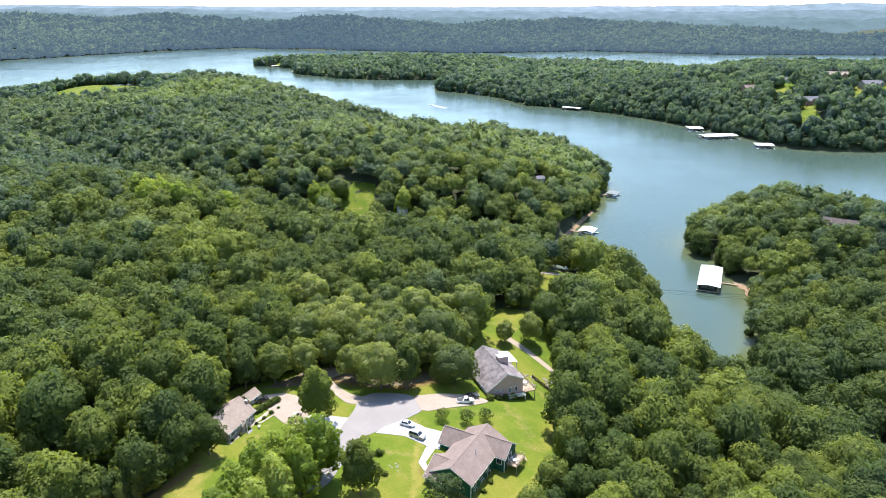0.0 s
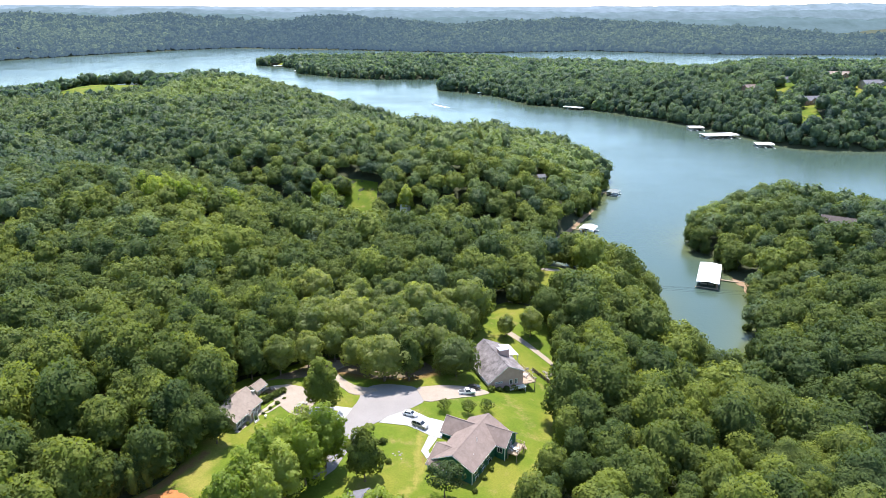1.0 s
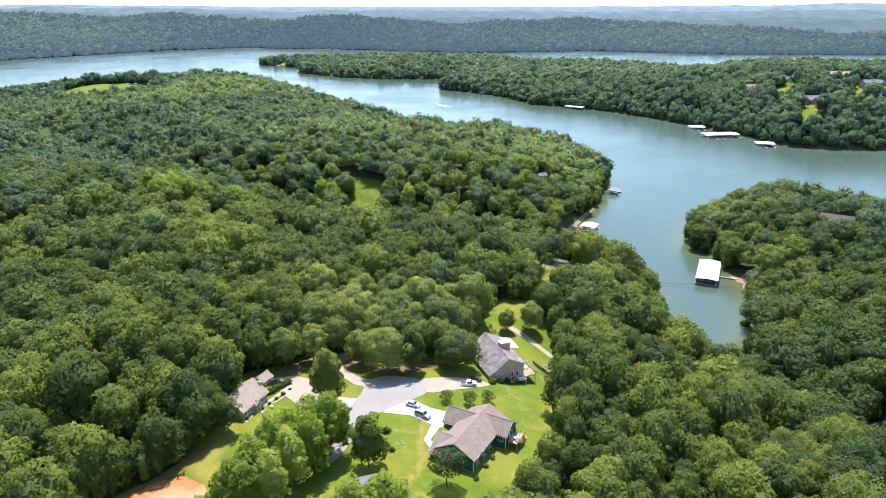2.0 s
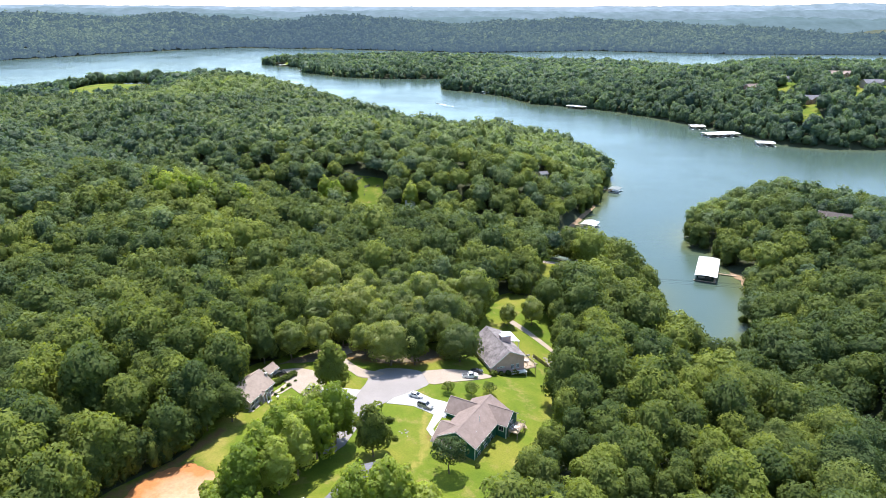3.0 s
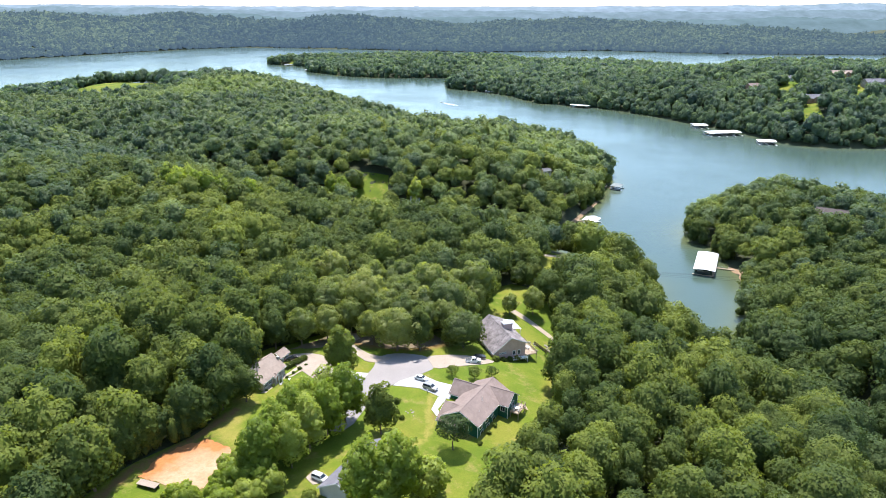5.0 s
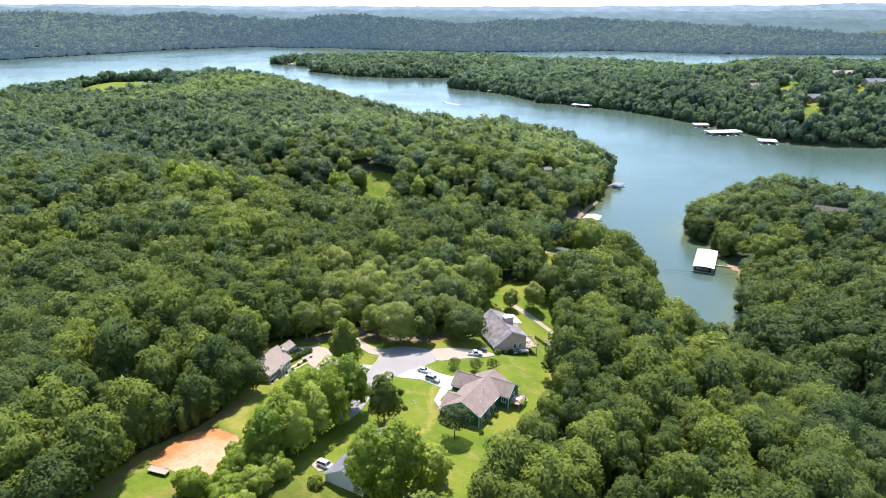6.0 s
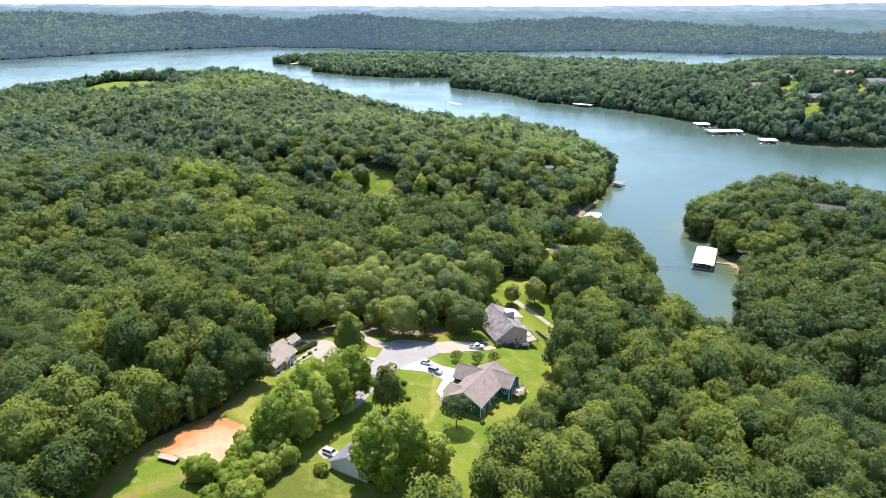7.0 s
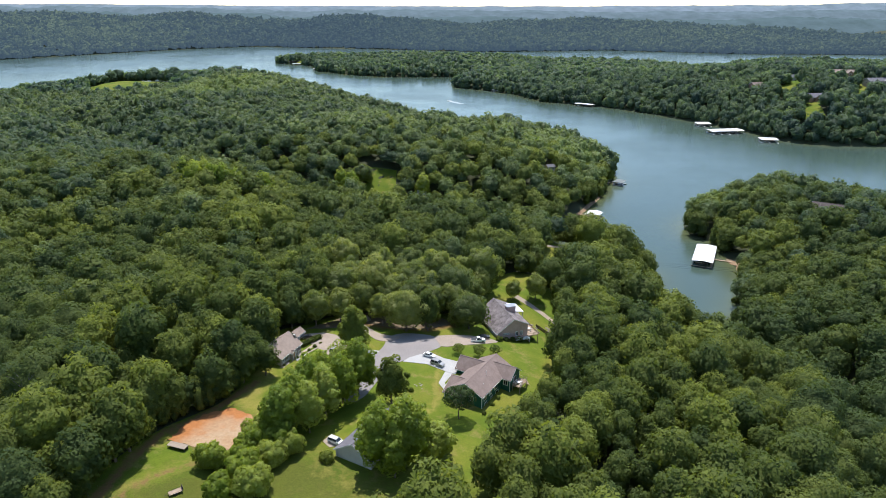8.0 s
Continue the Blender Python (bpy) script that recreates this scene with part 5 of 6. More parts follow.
    for s in (-1, 1):
        part("headlight", boxed(h - 0.08, h + 0.015, s * (wd / 2 - 0.35) - 0.2, s * (wd / 2 - 0.35) + 0.2, hood - 0.42, hood - 0.28), LAMP_GLASS, c)
        part("tail_light", boxed(-h - 0.015, -h + 0.08, s * (wd / 2 - 0.2) - 0.12, s * (wd / 2 - 0.2) + 0.12, hood - 0.4, hood - 0.12), TAIL_RED, c)
        part("mirror", boxed(lo[1] - 0.25, lo[1] - 0.1, s * (wd / 2 + 0.08) - 0.08, s * (wd / 2 + 0.08) + 0.08, hood, hood + 0.14), body_paint, c)
    return c


car("sedan", -12.7, 185.6, -22, WHITE_PAINT, "white sedan parked on the concrete drive")
car("suv", -9.6, 180.4, -30, SILVER_PAINT, "silver sport utility car parked on the concrete drive", "suv")
car("pickup_truck", 4.0, 200.6, 8, WHITE_PAINT, "white pickup truck parked on the gravel drive", "pickup")
car("sedan", 6.2, 204.6, 10, BLACK_PAINT, "black car in the shade beside the grey house")
car("suv", -45.6, 189.4, 70, BEIGE_PAINT, "beige sport utility car parked on gravel", "suv")
car("sedan", -57.6, 198.0, 30, BLACK_PAINT, "black sedan parked between hedge and garage")
car("suv", -35.3, 136.6, -28, WHITE_PAINT, "white sport utility car parked beside the sage house", "suv")
car("sedan", -34.2, 181.6, 62, WHITE_PAINT, "white car half hidden under the roadside tree")

# utility trailer on the lower lawn
tr = thing("utility_trailer", pose(-70.6, 114.3, land_at(-70.6, 114.3) + 0.1, 0, 0, 38) @ Matrix.Diagonal((0.85, 0.85, 0.85, 1)), "flat utility trailer with a raised mesh ramp on grass", "trailer")
part("trailer_bed", boxed(-1.9, 1.9, -0.95, 0.95, 0.55, 0.68), DECK_WOOD, tr, "weathered plank bed")
part("ramp", boxed(1.9, 1.98, -0.95, 0.95, 0.6, 2.0), DARK_WOOD, tr)
for s in (-1, 1):
    bm = bmesh.new()
    bmesh.ops.create_cone(bm, cap_ends=True, segments=14, radius1=0.33, radius2=0.33, depth=0.2, matrix=pose(-0.1, s * 1.08, 0.33, 90))
    part("wheel", bm, BLACK, tr)
    bm = bmesh.new()
    rod(bm, (-1.9, s * 0.9, 0.95), (1.9, s * 0.9, 0.95), 0.03)
    part("side_rail", bm, BLACK, tr)
bm = bmesh.new()
rod(bm, (-1.9, 0.7, 0.55), (-3.2, 0, 0.5), 0.05)
rod(bm, (-1.9, -0.7, 0.55), (-3.2, 0, 0.5), 0.05)
part("drawbar", bm, BLACK, tr)

# low open shed at the foot of the clay patch
shed = thing("lean_to_shed", pose(-77.6, 132.6, land_at(-77.6, 132.6), 0, 0, -17) @ Matrix.Diagonal((0.8, 0.8, 0.8, 1)), "low open shed with a flat pale roof below the clay", "shed")
bm = bmesh.new()
slab(bm, [(-3.6, -1.1, 1.35), (3.6, -1.1, 1.35), (3.6, 1.2, 1.55), (-3.6, 1.2, 1.55)], 0.14)
part("shed_roof", bm, GRAVEL, shed, "flat pale weathered roof")
part("back_wall", boxed(-3.4, 3.4, 0.9, 1.0, -0.6, 1.4), DARK_WOOD, shed)
for px in (-3.4, -1.1, 1.1, 3.4):
    part("shed_post", boxed(px - 0.07, px + 0.07, -0.95, -0.81, -0.6, 1.25), DARK_WOOD, shed)


# ---- docks and boats ----
def moored_boat(x, y, turn, size, hull_mat, label, canopy=True):
    b = thing("motorboat", pose(x, y, 0.0, 0, 0, turn), label, "boat")
    bm = bmesh.new()
    stations = [(-0.5, 0.20, 0.9), (-0.2, 0.21, 0.95), (0.2, 0.19, 1.0), (0.42, 0.10, 1.1), (0.5, 0.015, 1.15)]
    rings = []
    for f, w, z in stations:
        rings.append([bm.verts.new((f * size, s * w * size * k, zz)) for s, k, zz in ((-1, 1, z * 0.8), (-1, 0.75, 0.05), (0, 0, -0.2), (1, 0.75, 0.05), (1, 1, z * 0.8))])
    for a, c in zip(rings, rings[1:]):
        for k in range(4):
            bm.faces.new((a[k], c[k], c[k + 1], a[k + 1]))
        bm.faces.new((a[0], a[4], c[4], c[0]))
    bm.faces.new(rings[0])
    bm.faces.new(rings[-1][::-1])
    part("hull", bm, hull_mat, b)
    part("windscreen", boxed(0.05 * size, 0.09 * size, -0.15 * size, 0.15 * size, 0.75, 1.25), GLASS, b)
    if canopy:
        part("canopy", boxed(-0.35 * size, 0.05 * size, -0.17 * size, 0.17 * size, 1.9, 1.98), CANVAS_BLUE, b, "blue canvas boat canopy")
        for px in (-0.33, 0.03):
            for s in (-1, 1):
                bm = bmesh.new()
                rod(bm, (px * size, s * 0.15 * size, 0.7), (px * size, s * 0.15 * size, 1.9), 0.03, 0.03, 4)
                part("canopy_pole", bm, STEEL, b)
    part("outboard", boxed(-0.57 * size, -0.5 * size, -0.2, 0.2, 0.1, 1.1), BLACK, b)
    return b


def dock(x, y, turn, length, width, eave, label, gang=None, rise=0.09, lip=1.2, boats=1, sheet=None):
    """A roofed floating boat dock. gang: length of a gangway from its +y side."""
    d = thing("boat_dock", pose(x, y, 0.0, 0, 0, turn), label, "dock", "docks on the lake")
    l, w = length / 2, width / 2
    part("walkway", boxed(-l, l, w - 1.3, w, 0.25, 0.45), DECK_WOOD, d)
    n = max(1, round(length / 9))
    for k in range(n + 1):
        px = -l + k * (length - 1.0) / n
        part("finger_pier", boxed(px, px + 1.0, -w - lip, w - 1.3, 0.25, 0.45), WHITE_TRIM if lip > 1 else DECK_WOOD, d)
        part("float", boxed(px + 0.05, px + 0.95, -w - lip + 0.1, w - 1.35, -0.3, 0.25), FLOAT, d)
        for py in (-w + 0.2, w - 0.2):
            bm = bmesh.new()
            rod(bm, (px + 0.5, py, 0.45), (px + 0.5, py, eave), 0.09, 0.09, 6)
            part("post", bm, STEEL, d)
    for s in (-1, 1):
        bm = bmesh.new()
        slab(bm, [(-l - 0.5, 0, eave + w * rise + 0.2), (l + 0.5, 0, eave + w * rise + 0.2), (l + 0.5, s * (w + 0.4), eave + 0.16), (-l - 0.5, s * (w + 0.4), eave + 0.16)], 0.14)
        part("roof_sheet", bm, sheet or WHITE_METAL, d, "ribbed metal roof sheet")
    for s in (-1, 1):
        part("eave_beam", boxed(-l, l, s * (w - 0.2) - 0.08, s * (w - 0.2) + 0.08, eave - 0.3, eave), STEEL, d)
    part("storage_locker", boxed(-l + 0.6, -l + 2.4, w - 1.2, w - 0.4, 0.45, 1.4), WHITE_TRIM, d)
    if gang:
        part("gangway", boxed(-0.6, 0.6, w, w + gang, 0.45, 0.58), DECK_WOOD, d)
        for s in (-1, 1):
            bm = bmesh.new()
            rod(bm, (s * 0.58, w, 1.45), (s * 0.58, w + gang, 1.5), 0.03, 0.03, 4)
            part("handrail", bm, STEEL, d)
    m = d.matrix_world
    for k in range(min(n, boats)):
        c = m @ Vector((-l + (k + 0.5) * (length - 1.0) / n + 0.5, -0.6, 0))
        moored_boat(c.x, c.y, turn + 90, min(7.0, width * 0.72), (WHITE_PAINT, BLACK_PAINT, SILVER_PAINT)[k % 3], "motorboat moored under a dock roof", False)
    return d


dock(142.4, 371.8, 247.6, 31, 11, 3.6, "large white-roofed floating dock in the cove", 13, 0.09, 0.6, 3)
dock(90.3, 455.5, 62, 10, 9.5, 3.0, "small white-roofed dock with a boat near a clay bank", 9, 0.18, 1.2, 1)
dock(127.8, 551.5, 60, 10, 8, 2.8, "small grey-roofed dock off the wooded point", 8, 0.12, 1.2, 1, GREY_METAL)
dock(304, 806, 10, 40, 17, 3.4, "long white-roofed dock along the far bank", 8, 0.07, 5.0, 4)
dock(333, 752, -8, 18, 14, 3.2, "white-roofed dock with a swim platform at the far bank", 6, 0.07, 5.0, 2)
dock(294, 858, 0, 17, 15, 3.2, "white-roofed dock close under the wooded bank", 8, 0.07, 5.0, 2)
dock(173, 1030, -35, 28, 11, 3.2, "long low white dock at the wooded bank", 8, 0.05, 1.0, 2)
dock(116.5, 1141, -50, 22, 11, 3.2, "low white dock in a small bay", 8, 0.05, 1.0, 2)
dock(46.5, 1203, -30, 15, 10, 3.2, "small white dock under the trees of the bank", 6, 0.05, 1.0, 1)
dock(-428, 1762, 0, 50, 9, 2.6, "long pale dock at the tip of the spit", 5, 0.04, 1.0, 1)
dock(-356, 1610, -30, 24, 9, 2.8, "white dock beside the wooded spit", 5, 0.05, 1.0, 1)

moored_boat(-34, 1079, 123, 9, WHITE_PAINT, "white motorboat out on the open lake", False)
FOAM = surface("boat_foam", (0.55, 0.60, 0.62), (0.80, 0.82, 0.84), 0.1, 0.6, 0.8, 0.3, 0.1)
bm = bmesh.new()
for s in (-1, 1):
    slab(bm, [(0, 0.4 * s, 0.05), (-14, 2.6 * s, 0.05), (-46, 3.6 * s, 0.04), (-46, 2.4 * s, 0.04), (-14, 0.8 * s, 0.05)], 0.04)
wake = part("wake", bm, FOAM)
wake.matrix_world = pose(-36.5, 1083, 0.02, 0, 0, 123)
tagged(wake, "white foam wake behind a motorboat", "wake", "", "structure")


# ---- single trees round the houses ----
def tree_model(name, seed, height, radius, leaf_mat, lumps=26, leaves=44, leaf=0.42, base=0.22, pointed=0.0, trunk_r=0.28, limbs=6, lump=0.34, fill=0.35, core=3):
    """Trunk and crown meshes of one tree, ready to be placed."""
    v, f, w = crown(seed, lumps, leaves, leaf, radius, height * base, height, lump, pointed, 5, fill, -0.8, 0.6, jut=0.2, core=core)
    t = bpy.data.meshes.new("trunk")
    bm = trunk_bmesh(seed, height * 0.62, trunk_r, radius, limbs)
    bm.to_mesh(t)
    bm.free()
    t.materials.append(BARK)
    return t, mesh_from("crown", v, f, [leaf_mat], None, True, w)


def plant(model, x, y, size=1.0, turn=0.0, label="", name="tree", group="", sink=0.0):
    z = land_at(x, y) - sink
    t = thing(name, pose(x, y, z, 0, 0, math.degrees(turn)) @ Matrix.Diagonal((size, size, size, 1)), label, "tree", group)
    for nm, me in (("trunk", model[0]), ("crown", model[1])):
        ob = new(nm, me)
        ob.parent = t
    return t


OAK_TREES = [tree_model("oak", 500 + k, 14.5 + k % 4, 4.1 + 0.5 * (k % 4), LEAF_OWN, 26, 7, 0.31, 0.06, 0.0, 0.28, 6, 0.32) for k in range(8)]
POPLARS = [tree_model("poplar", 600 + k, 19.5 + k % 2, 5.6, LEAF_BRIGHT, 46, 26, 0.29, 0.04, 0.24, 0.28, 6, 0.25, 0.3) for k in range(4)]
WIDE_POPLARS = [tree_model("poplar", 610 + k, 20 + k % 2, 6.2, LEAF_BRIGHT, 56, 30, 0.29, 0.04, 0.26, 0.28, 6, 0.23, 0.3) for k in range(2)]
HILL_POPLARS = [tree_model("poplar", 630 + k, 22, 6.0, LEAF_BRIGHT, 34, 8, 0.42, 0.1, 0.3, 0.28, 6, 0.3) for k in range(2)]
SLIM = [tree_model("slim", 620 + k, 17, 4.3, LEAF_OWN, 28, 40, 0.40, 0.05, 0.25) for k in range(2)]
PINE = tree_model("pine", 640, 11.2, 4.7, LEAF_PINE, 30, 26, 0.26, 0.42, 0.0, 0.24, 9, 0.26, 0.2, 0)
SMALL = [tree_model("small", 650 + k, 4.4, 2.2, LEAF_OWN, 14, 12, 0.22, 0.25, 0.0, 0.09, 5, 0.38, 0.14, 0) for k in range(2)]
ROUND = tree_model("round", 660, 13.5, 6.8, LEAF_SHADE_LIGHTENED, 30, 44, 0.30, 0.10, 0.0, 0.3, 7, 0.36)
BROAD = tree_model("broad", 661, 14.0, 7.0, LEAF_SHADE_LIGHTENED, 26, 50, 0.32, 0.17, 0.0, 0.34, 8, 0.32, 0.3)
SHADE_TREES = [tree_model("shade", 662 + k, 15.5, 5.4, LEAF_SHADE_LIGHTENED, 20, 30, 0.30, 0.17, 0.0, 0.28, 7, 0.36) for k in range(3)]
FIELD_OAKS = [tree_model("field_oak", 694 + k, 14.0, 7.5, LEAF_FIELD_HAZE, 16, 2, 0.7, 0.04, 0.0, 0.4, 5, 0.36, 0.12) for k in range(2)]
PALE = tree_model("pale", 670, 11.0, 5.2, LEAF_BRIGHT, 24, 44, 0.42, 0.08)
BUSH = tree_model("bush", 680, 7.0, 3.8, LEAF_BRIGHT, 22, 44, 0.34, 0.02)
SHRUB = tree_model("shrub", 690, 1.7, 1.4, LEAF_OWN, 10, 30, 0.2, 0.02, 0.0, 0.05, 3, 0.45)

for x, y, z, size, turn, kind in EDGE_TREES:
    # backlit edge trees here take the lightened leaves in place of more light
    among_houses = 203 < y < 262 and -55 < x < 18
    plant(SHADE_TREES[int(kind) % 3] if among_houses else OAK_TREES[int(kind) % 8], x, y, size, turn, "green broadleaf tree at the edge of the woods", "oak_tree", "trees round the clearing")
plant(PINE, -2.0, 152.6, 0.92, 0.4, "dark green pine with a rounded crown on the lawn", "pine_tree")
for k, (x, y, s) in enumerate(((-22.0, 127.0, 1.0), (-15.4, 128.6, 1.03))):
    plant(WIDE_POPLARS[k % 2], x, y, s, k * 1.3, "tall bright green poplar in front of a house", "poplar_tree", "tall poplars")
plant(POPLARS[2], -17.8, 123.4, 0.75, 0.7, "short bright green poplar in front of a house", "poplar_tree", "tall poplars")
plant(PALE, -7.9, 133.4, 0.95, 2.0, "pale green broad tree on the lawn", "lawn_tree")
for k, (x, y, s) in enumerate(((-33.4, 162.5, 1.0), (-39.0, 164.0, 0.84), (-43.8, 159.0, 0.86), (-37.0, 155.5, 0.9), (-45.8, 152.0, 0.96), (-40.6, 148.5, 0.86), (-48.6, 144.5, 0.92), (-43.6, 141.0, 0.82),
                               (-50.4, 137.0, 0.92), (-52.8, 142.0, 0.66))):
    plant(POPLARS[k % 4], x, y, s, k * 2.1, "tall bright green poplar beside the road", "poplar_tree", "tall poplars")
plant(SLIM[0], -22.4, 157.5, 0.98, 0.3, "slim dark green tree beside the road", "roadside_tree")
plant(SLIM[1], -38.8, 188.5, 1.05, 1.3, "slim dark green tree at the road's bend", "roadside_tree")
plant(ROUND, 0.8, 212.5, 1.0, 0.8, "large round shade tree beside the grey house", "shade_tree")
for k, (x, y) in enumerate(((-2.9, 189.0), (4.3, 188.8), (10.0, 192.0))):
    plant(SMALL[k % 2], x, y, 0.84 + 0.1 * (k == 1), k * 1.1, "small young tree on the lawn", "young_tree", "young trees in a row")
for k, (x, y, s) in enumerate(((-65.5, 125.0, 1.0), (-55.5, 120.5, 1.15), (-50.5, 126.5, 0.95), (-58.5, 127.5, 0.8), (-47.0, 131.5, 0.9), (-59.5, 113.0, 0.95), (-51.5, 115.0, 1.1), (-57.5, 136.0, 0.95), (-54.0, 132.5, 1.15), (-50.8, 134.0, 1.25), (-54.5, 139.5, 1.0), (-57.5, 131.5, 0.85))):
    plant(BUSH, x, y, s, k * 1.7, "bushy bright green tree at the clay patch", "bush", "bushes by the clay patch")
for x, y, s in ((-36.3, 129.3, 1.35), (-19.5, 172.8, 0.8), (-17.2, 165.0, 0.6)):
    plant(SHRUB, x, y, s, x, "low dark shrub on the lawn", "shrub", "shrubs on the lawn")
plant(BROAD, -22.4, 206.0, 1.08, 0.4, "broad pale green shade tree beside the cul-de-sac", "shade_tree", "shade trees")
plant(SLIM[0], -14.4, 207.0, 0.98, 1.0, "narrow dark green tree between the shade trees", "roadside_tree")
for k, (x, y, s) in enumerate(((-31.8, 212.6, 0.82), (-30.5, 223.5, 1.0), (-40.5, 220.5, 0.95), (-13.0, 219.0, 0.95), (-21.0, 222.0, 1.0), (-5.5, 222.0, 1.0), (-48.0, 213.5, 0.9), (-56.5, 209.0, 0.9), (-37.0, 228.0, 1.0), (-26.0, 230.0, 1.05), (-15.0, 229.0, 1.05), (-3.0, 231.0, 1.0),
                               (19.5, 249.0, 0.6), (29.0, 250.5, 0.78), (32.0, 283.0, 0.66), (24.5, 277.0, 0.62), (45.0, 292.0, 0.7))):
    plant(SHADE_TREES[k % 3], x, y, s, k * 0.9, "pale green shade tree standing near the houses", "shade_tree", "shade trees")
for k, (x, y, s) in enumerate(((-70.8, 184.5, 0.95), (-70.2, 174.5, 0.95), (-64.8, 171.6, 0.78), (-70.5, 167.0, 0.9), (-71.5, 179.5, 0.95), (-72.0, 191.5, 1.0), (-64.5, 205.0, 0.9))):
    plant(OAK_TREES[k % 8], x, y, s, k * 0.9, "green tree close behind the tan house", "oak_tree", "trees round the clearing")
for k, (x, y, s) in enumerate(((10.4, 133.6, 0.66), (18.4, 146.0, 0.8), (6.8, 127.6, 0.6), (14.5, 138.8, 0.72), (13.0, 130.0, 0.85))):
    plant(OAK_TREES[(k * 3) % 8], x, y, s, k * 1.9, "green broadleaf tree at the edge of the woods", "oak_tree", "trees round the clearing")
for k, (x, y, s) in enumerate(((-174.7, 385.3, 1.0), (-165, 375.4, 1.05), (-163.4, 386.4, 1.0), (-148, 374.8, 1.05), (-139.9, 375.5, 0.95), (-124.9, 377.2, 1.1), (-95.9, 477, 0.95), (-86.1, 468.5, 1.0), (-33.3, 461.8, 0.9), (-157, 380.5, 0.95))):
    plant(HILL_POPLARS[k % 2], x, y, s, k * 1.4, "pale green poplar rising out of the hill woods", "poplar_tree", "poplars on the hill")
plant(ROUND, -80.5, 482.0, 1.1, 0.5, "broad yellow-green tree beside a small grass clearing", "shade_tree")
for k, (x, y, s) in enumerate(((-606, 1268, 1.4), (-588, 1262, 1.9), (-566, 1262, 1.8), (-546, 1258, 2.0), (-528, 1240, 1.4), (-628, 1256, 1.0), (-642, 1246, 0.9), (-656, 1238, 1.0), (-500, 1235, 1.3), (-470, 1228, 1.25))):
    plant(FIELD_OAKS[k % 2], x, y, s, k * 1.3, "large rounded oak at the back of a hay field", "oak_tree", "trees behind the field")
rngw = np.random.default_rng(88)
WOOD_FRONT = [(-92.5, 98), (-91.5, 116), (-90.5, 128.5), (-88.2, 140), (-82.5, 148.5), (-75.5, 159), (-70.0, 169)]
for (ax, ay), (bx, by) in zip(WOOD_FRONT, WOOD_FRONT[1:]):
    n = max(2, round(math.hypot(bx - ax, by - ay) / 4.2))
    for k in range(n):
        t = (k + rngw.uniform(0.2, 0.8)) / n
        plant(OAK_TREES[int(rngw.integers(8))], ax + (bx - ax) * t + rngw.uniform(-1.2, 0.6), ay + (by - ay) * t, rngw.uniform(0.55, 1.0), rngw.uniform(0, 6), "green broadleaf tree at the edge of the woods", "oak_tree", "trees round the clearing")

# hedge and planting bed at the tan house
hv, hf = [], []
rngh = np.random.default_rng(77)
for k in range(9):
    v, f, _ = crown(700 + k, 9, 26, 0.2, 1.0, 0.0, 1.7, 0.45)
    x, y = -58.0 + 0.62 * k, 191.6 + 0.85 * k
    hf.append(f + sum(len(a) for a in hv))
    hv.append(v + [x, y, land_at(x, y)])
hedge = new("hedge", mesh_from("hedge", np.concatenate(hv), np.concatenate(hf), [LEAF_OWN]))
tagged(hedge, "clipped green hedge beside the gravel parking", "hedge")
draped("planting_bed", ragged([(-61.6, 176.9), (-60.4, 176.6), (-55.9, 187.6), (-53.0, 192.4), (-50.8, 195.8), (-51.8, 196.2), (-54.6, 192.6), (-57.6, 187.2)], 0.2, 1.5), 0.12, MULCH, "curved bed of pale gravel before the tan house", "bed", 3.0)
for k in range(7):
    t = k / 6
    x, y = -60.4 + 8.6 * t, 178.0 + 16.6 * t
    plant(SHRUB, x, y, 0.34 + 0.08 * (k % 3), k, "small clipped shrub in a gravel bed", "shrub", "shrubs in the gravel bed")
draped("path", [(-50.5, 195.0), (-49.9, 194.4), (-54.6, 187.0), (-56.6, 185.8), (-57.0, 186.6), (-54.9, 187.6)], 0.13, GRAVEL, "narrow pale garden path", "path", 3.0)

# fence and walk below the grey house
fence = thing("garden_fence", pose(0, 0, 0), "dark wooden fence running down the bank", "fence")
pts = [(27.5, 226.0), (31.0, 221.0), (34.5, 215.5)]
for a, b in zip(pts, pts[1:]):
    n = 4
    for k in range(n + (b == pts[-1])):
        x, y = a[0] + (b[0] - a[0]) * k / n, a[1] + (b[1] - a[1]) * k / n
        z = land_at(x, y)
        part("fence_post", boxed(x - 0.09, x + 0.09, y - 0.09, y + 0.09, z - 0.4, z + 1.5), DARK_WOOD, fence)
    za, zb = land_at(*a), land_at(*b)
    for h in (0.4, 1.25):
        bm = bmesh.new()
        rod(bm, (*a, za + h), (*b, zb + h), 0.06, 0.06, 4)
        part("fence_rail", bm, DARK_WOOD, fence)
    m = int(math.hypot(b[0] - a[0], b[1] - a[1]) / 0.24)
    turn = math.degrees(math.atan2(b[1] - a[1], b[0] - a[0]))
    for k in range(m):
        t = (k + 0.5) / m
        picket = part("picket", boxed(-0.085, 0.085, 0.05, 0.08, 0.08, 1.5 - 0.05 * (k % 3)), DARK_WOOD, fence)
        picket.matrix_local = pose(a[0] + (b[0] - a[0]) * t, a[1] + (b[1] - a[1]) * t, za + (zb - za) * t, 0, 0, turn)
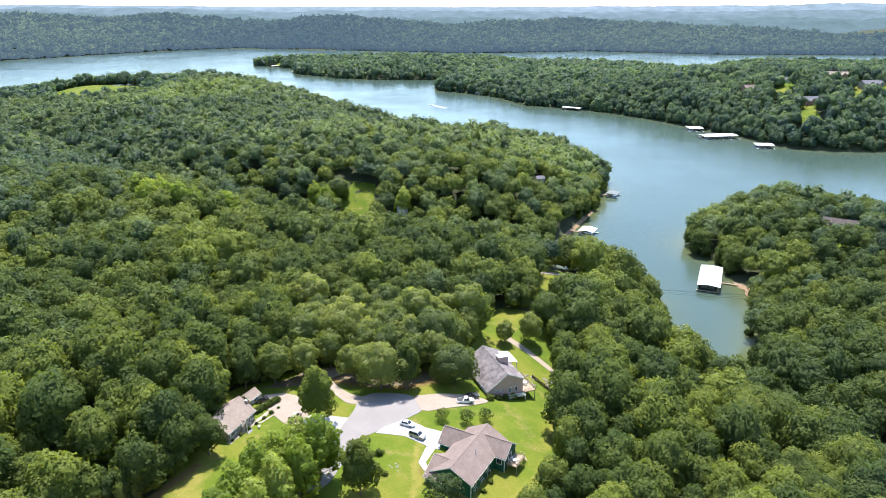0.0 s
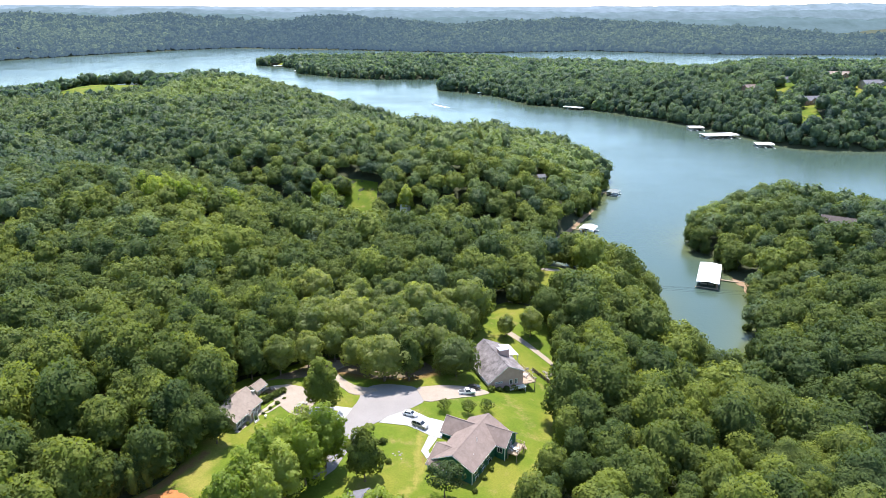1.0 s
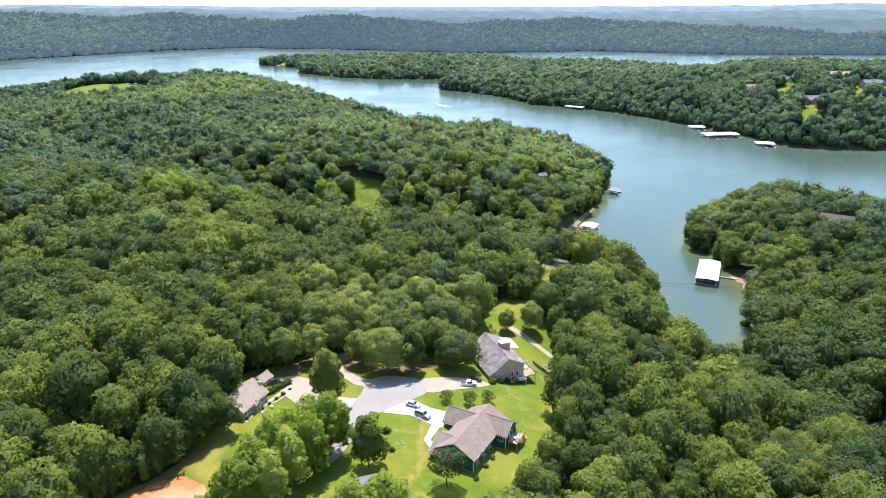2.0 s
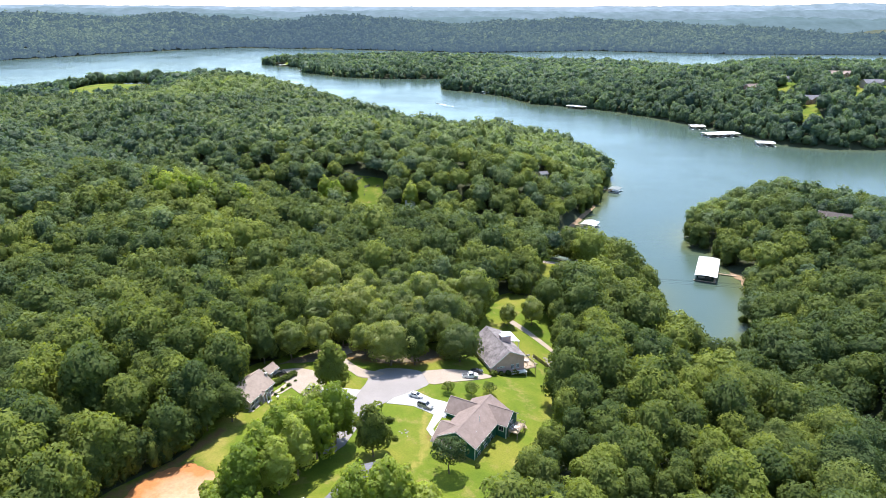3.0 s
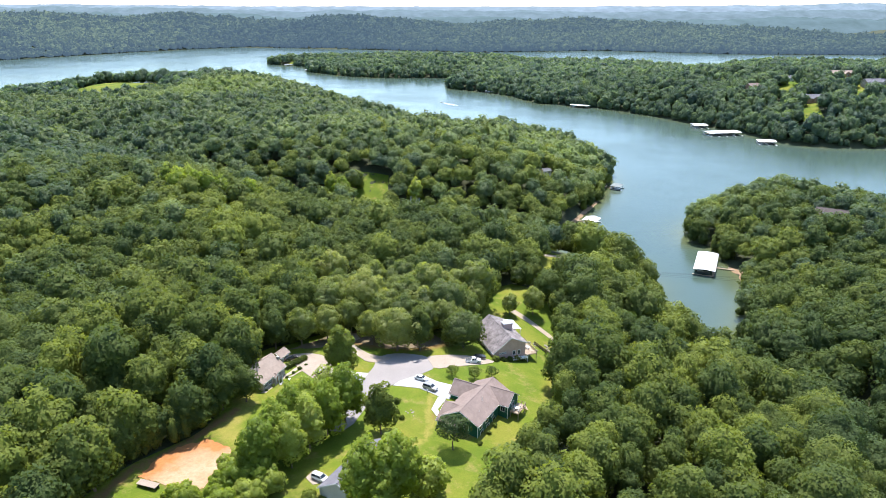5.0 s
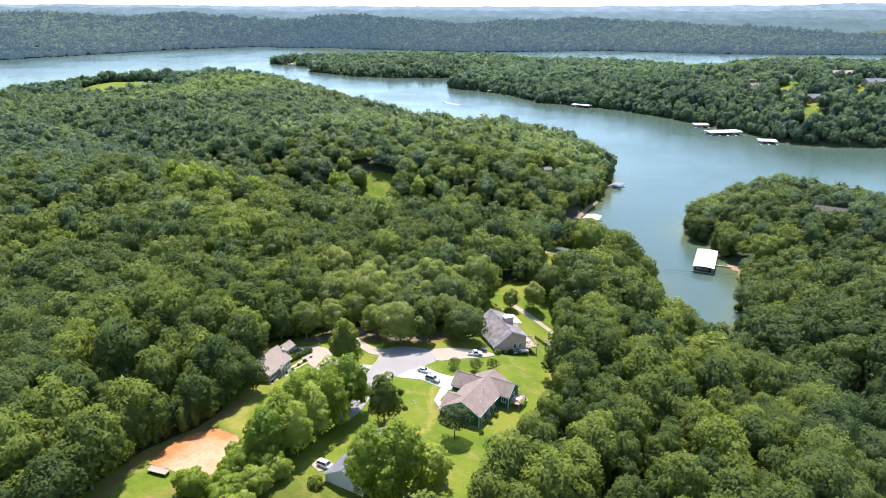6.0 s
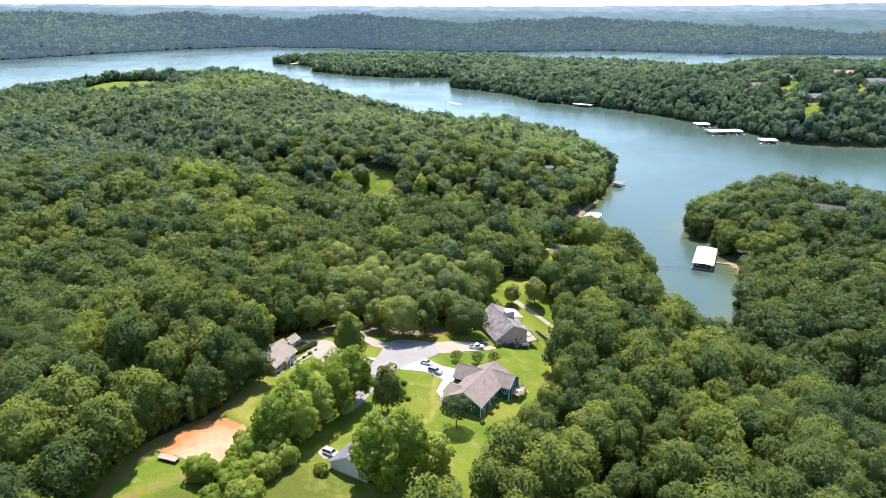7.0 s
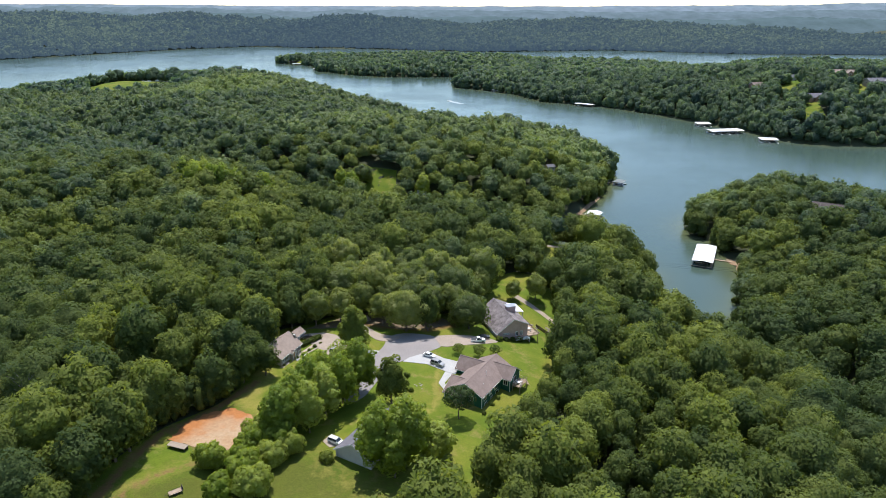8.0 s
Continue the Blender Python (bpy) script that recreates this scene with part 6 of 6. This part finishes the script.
for k in range(14):
    x, y = 25.0 + 9.5 * rngh.random(), 228.0 - 9.5 * rngh.random()
    r = thing("boulder", pose(x, y, land_at(x, y), 0, 0, 360 * rngh.random()), "pale field stone on the bank below the deck", "stone", "stones on the bank")
    v, f = ICO[2]
    ob = new("stone", mesh_from("stone", v * [0.7, 0.5, 0.45] * rngh.uniform(0.8, 1.2, (len(v), 1)) * rngh.uniform(0.6, 1.3), f, [STONE]))
    ob.parent = r
draped("path", [(21.5, 254), (24.5, 250.5), (28.5, 245.5), (34.5, 237.5), (37, 233), (35.4, 232.4), (32.5, 236.2), (27, 243.5), (23, 248), (20, 251.5)], 0.12, GRAVEL, "pale gravel path over the north lawn", "path", 3.0)
for poly in OPENINGS:
    draped("meadow", poly, 0.1 if poly[0][1] < 650 else 1.8, GRASS, "bright grass clearing in the woods", "meadow", 8.0)
draped("path", [(42, 333), (52, 336.5), (62, 331), (61.5, 328.5), (52, 333), (43, 330)], 0.2, GRAVEL, "pale gravel lane in a clearing near the cove", "path", 3.0)

# bare clay banks at the water
for poly, lab in (([(66, 428), (72, 442), (78, 452), (87, 468), (95, 486), (105, 508), (103, 509), (92, 488), (84, 471), (74, 452), (64, 435)], "orange clay bank along the cove"),
                  ([(151, 372), (157, 360), (154, 350), (157, 350), (160, 360), (156, 373)], "brown clay bank beside the large dock")):
    draped("shore_bank", ragged(poly, 0.4, 3.0), 0.25, SHORE, lab, "bank", 4.0)

# bare dead tree in the ravine
bm = trunk_bmesh(801, 11.0, 0.26, 3.4, 11)
for k in range(16):
    a, z = k * 2.39, 5.0 + 0.5 * k
    r0 = 0.9 + 0.08 * k
    p = Vector((math.cos(a) * r0, math.sin(a) * r0, z))
    rod(bm, p, p + Vector((math.cos(a + 0.5) * 1.8, math.sin(a + 0.5) * 1.8, 1.7)), 0.07, 0.02, 4)
DEAD_WOOD = surface("dead_wood", (0.13, 0.115, 0.10), (0.21, 0.19, 0.17), 1.0, 0.9, 6.0, 0.4, 0.03)
dead = thing("dead_tree", pose(129.9, 197.2, land_at(129.9, 197.2)) @ Matrix.Diagonal((1.2, 1.2, 1.25, 1)), "bare grey dead tree in a shaded gap of the woods", "tree", "dead trees")
part("trunk", bm, DEAD_WOOD, dead)
copy_thing(dead, pose(-118.2, 136.1, land_at(-118.2, 136.1), 0, 0, 75) @ Matrix.Diagonal((0.95, 0.95, 0.95, 1)))
plant(SHRUB, 138.6, 308.5, 1.6, 0.3, "bright green clump of reeds at the water's edge", "reed_clump", "", -0.2)

# power line over the cove
ends = [(10, 346, 13.2), (205, 325, 8.6)]
for x, y, z in ends:
    g = land_at(x, y)
    pole = thing("power_pole", pose(x, y, g, 0, 0, -6), "wooden power pole among the trees", "pole", "power poles")
    bm = bmesh.new()
    rod(bm, (0, 0, -0.8), (0, 0, max(z - g, 6) + 0.8), 0.16, 0.11, 8)
    part("pole_shaft", bm, DARK_WOOD, pole)
    part("cross_arm", boxed(-0.07, 0.07, -1.3, 1.3, max(z - g, 6) - 0.1, max(z - g, 6) + 0.06), DARK_WOOD, pole)
line = thing("power_line", pose(0, 0, 0), "thin dark power cables spanning the cove", "cable")
for k, (dy, dz) in enumerate(((-1.2, 0.0), (0.0, 0.9), (1.2, 0.0), (0.0, -1.3))):
    bm = bmesh.new()
    pts = []
    for i in range(25):
        t = i / 24
        pts.append((ends[0][0] + (ends[1][0] - ends[0][0]) * t, ends[0][1] + (ends[1][1] - ends[0][1]) * t + dy, ends[0][2] + (ends[1][2] - ends[0][2]) * t + dz - 2.2 * 4 * t * (1 - t) * 0.5))
    for p, q_ in zip(pts, pts[1:]):
        rod(bm, p, q_, 0.03, 0.03, 4)
    part("cable", bm, BLACK, line)

# small things on the lawns
mail = thing("mailbox", pose(-10.4, 178.0, land_at(-10.4, 178.0)), "white mailbox on a wooden post beside the drive", "mailbox")
part("mailbox_post", boxed(-0.06, 0.06, -0.06, 0.06, -0.3, 1.05), DARK_WOOD, mail)
bm = bmesh.new()
bmesh.ops.create_cone(bm, cap_ends=True, segments=12, radius1=0.14, radius2=0.14, depth=0.5, matrix=pose(0, 0, 1.2, 90))
part("mailbox_box", bm, WHITE_TRIM, mail)
v, f = ICO[2]
for k in range(6):
    x, y, s = -14.6 + rngh.normal() * 0.8, 167.6 + rngh.normal() * 0.6, rngh.uniform(0.2, 0.5)
    r = thing("stone", pose(x, y, land_at(x, y), 0, 0, 40 * k), "pale stone in a small heap on the lawn", "stone", "heap of stones")
    ob = new("stone_body", mesh_from("stone_body", v * [s, s * 0.8, s * 0.6] * rngh.uniform(0.8, 1.2, (len(v), 1)), f, [STONE]))
    ob.parent = r
bird = thing("bird_bath", pose(-54.8, 184.4, land_at(-54.8, 184.4)), "white stone bird bath on the front lawn", "bird bath")
bm = bmesh.new()
rod(bm, (0, 0, -0.1), (0, 0, 0.7), 0.14, 0.09, 10)
part("pedestal", bm, WHITE_TRIM, bird)
bm = bmesh.new()
rod(bm, (0, 0, 0.7), (0, 0, 0.82), 0.2, 0.42, 14)
part("basin", bm, WHITE_TRIM, bird)

for k, (x, y, s) in enumerate(((12.0, 205.2, 0.9), (14.6, 206.4, 0.7), (17.0, 207.6, 0.8), (19.6, 209.0, 0.9), (21.6, 210.0, 0.7), (5.4, 156.0, 0.5), (8.0, 161.0, 0.5), (10.0, 164.8, 0.55))):
    plant(SHRUB, x, y, s, k * 1.9, "dark shrub along the foot of a house wall", "shrub", "shrubs at the house walls")
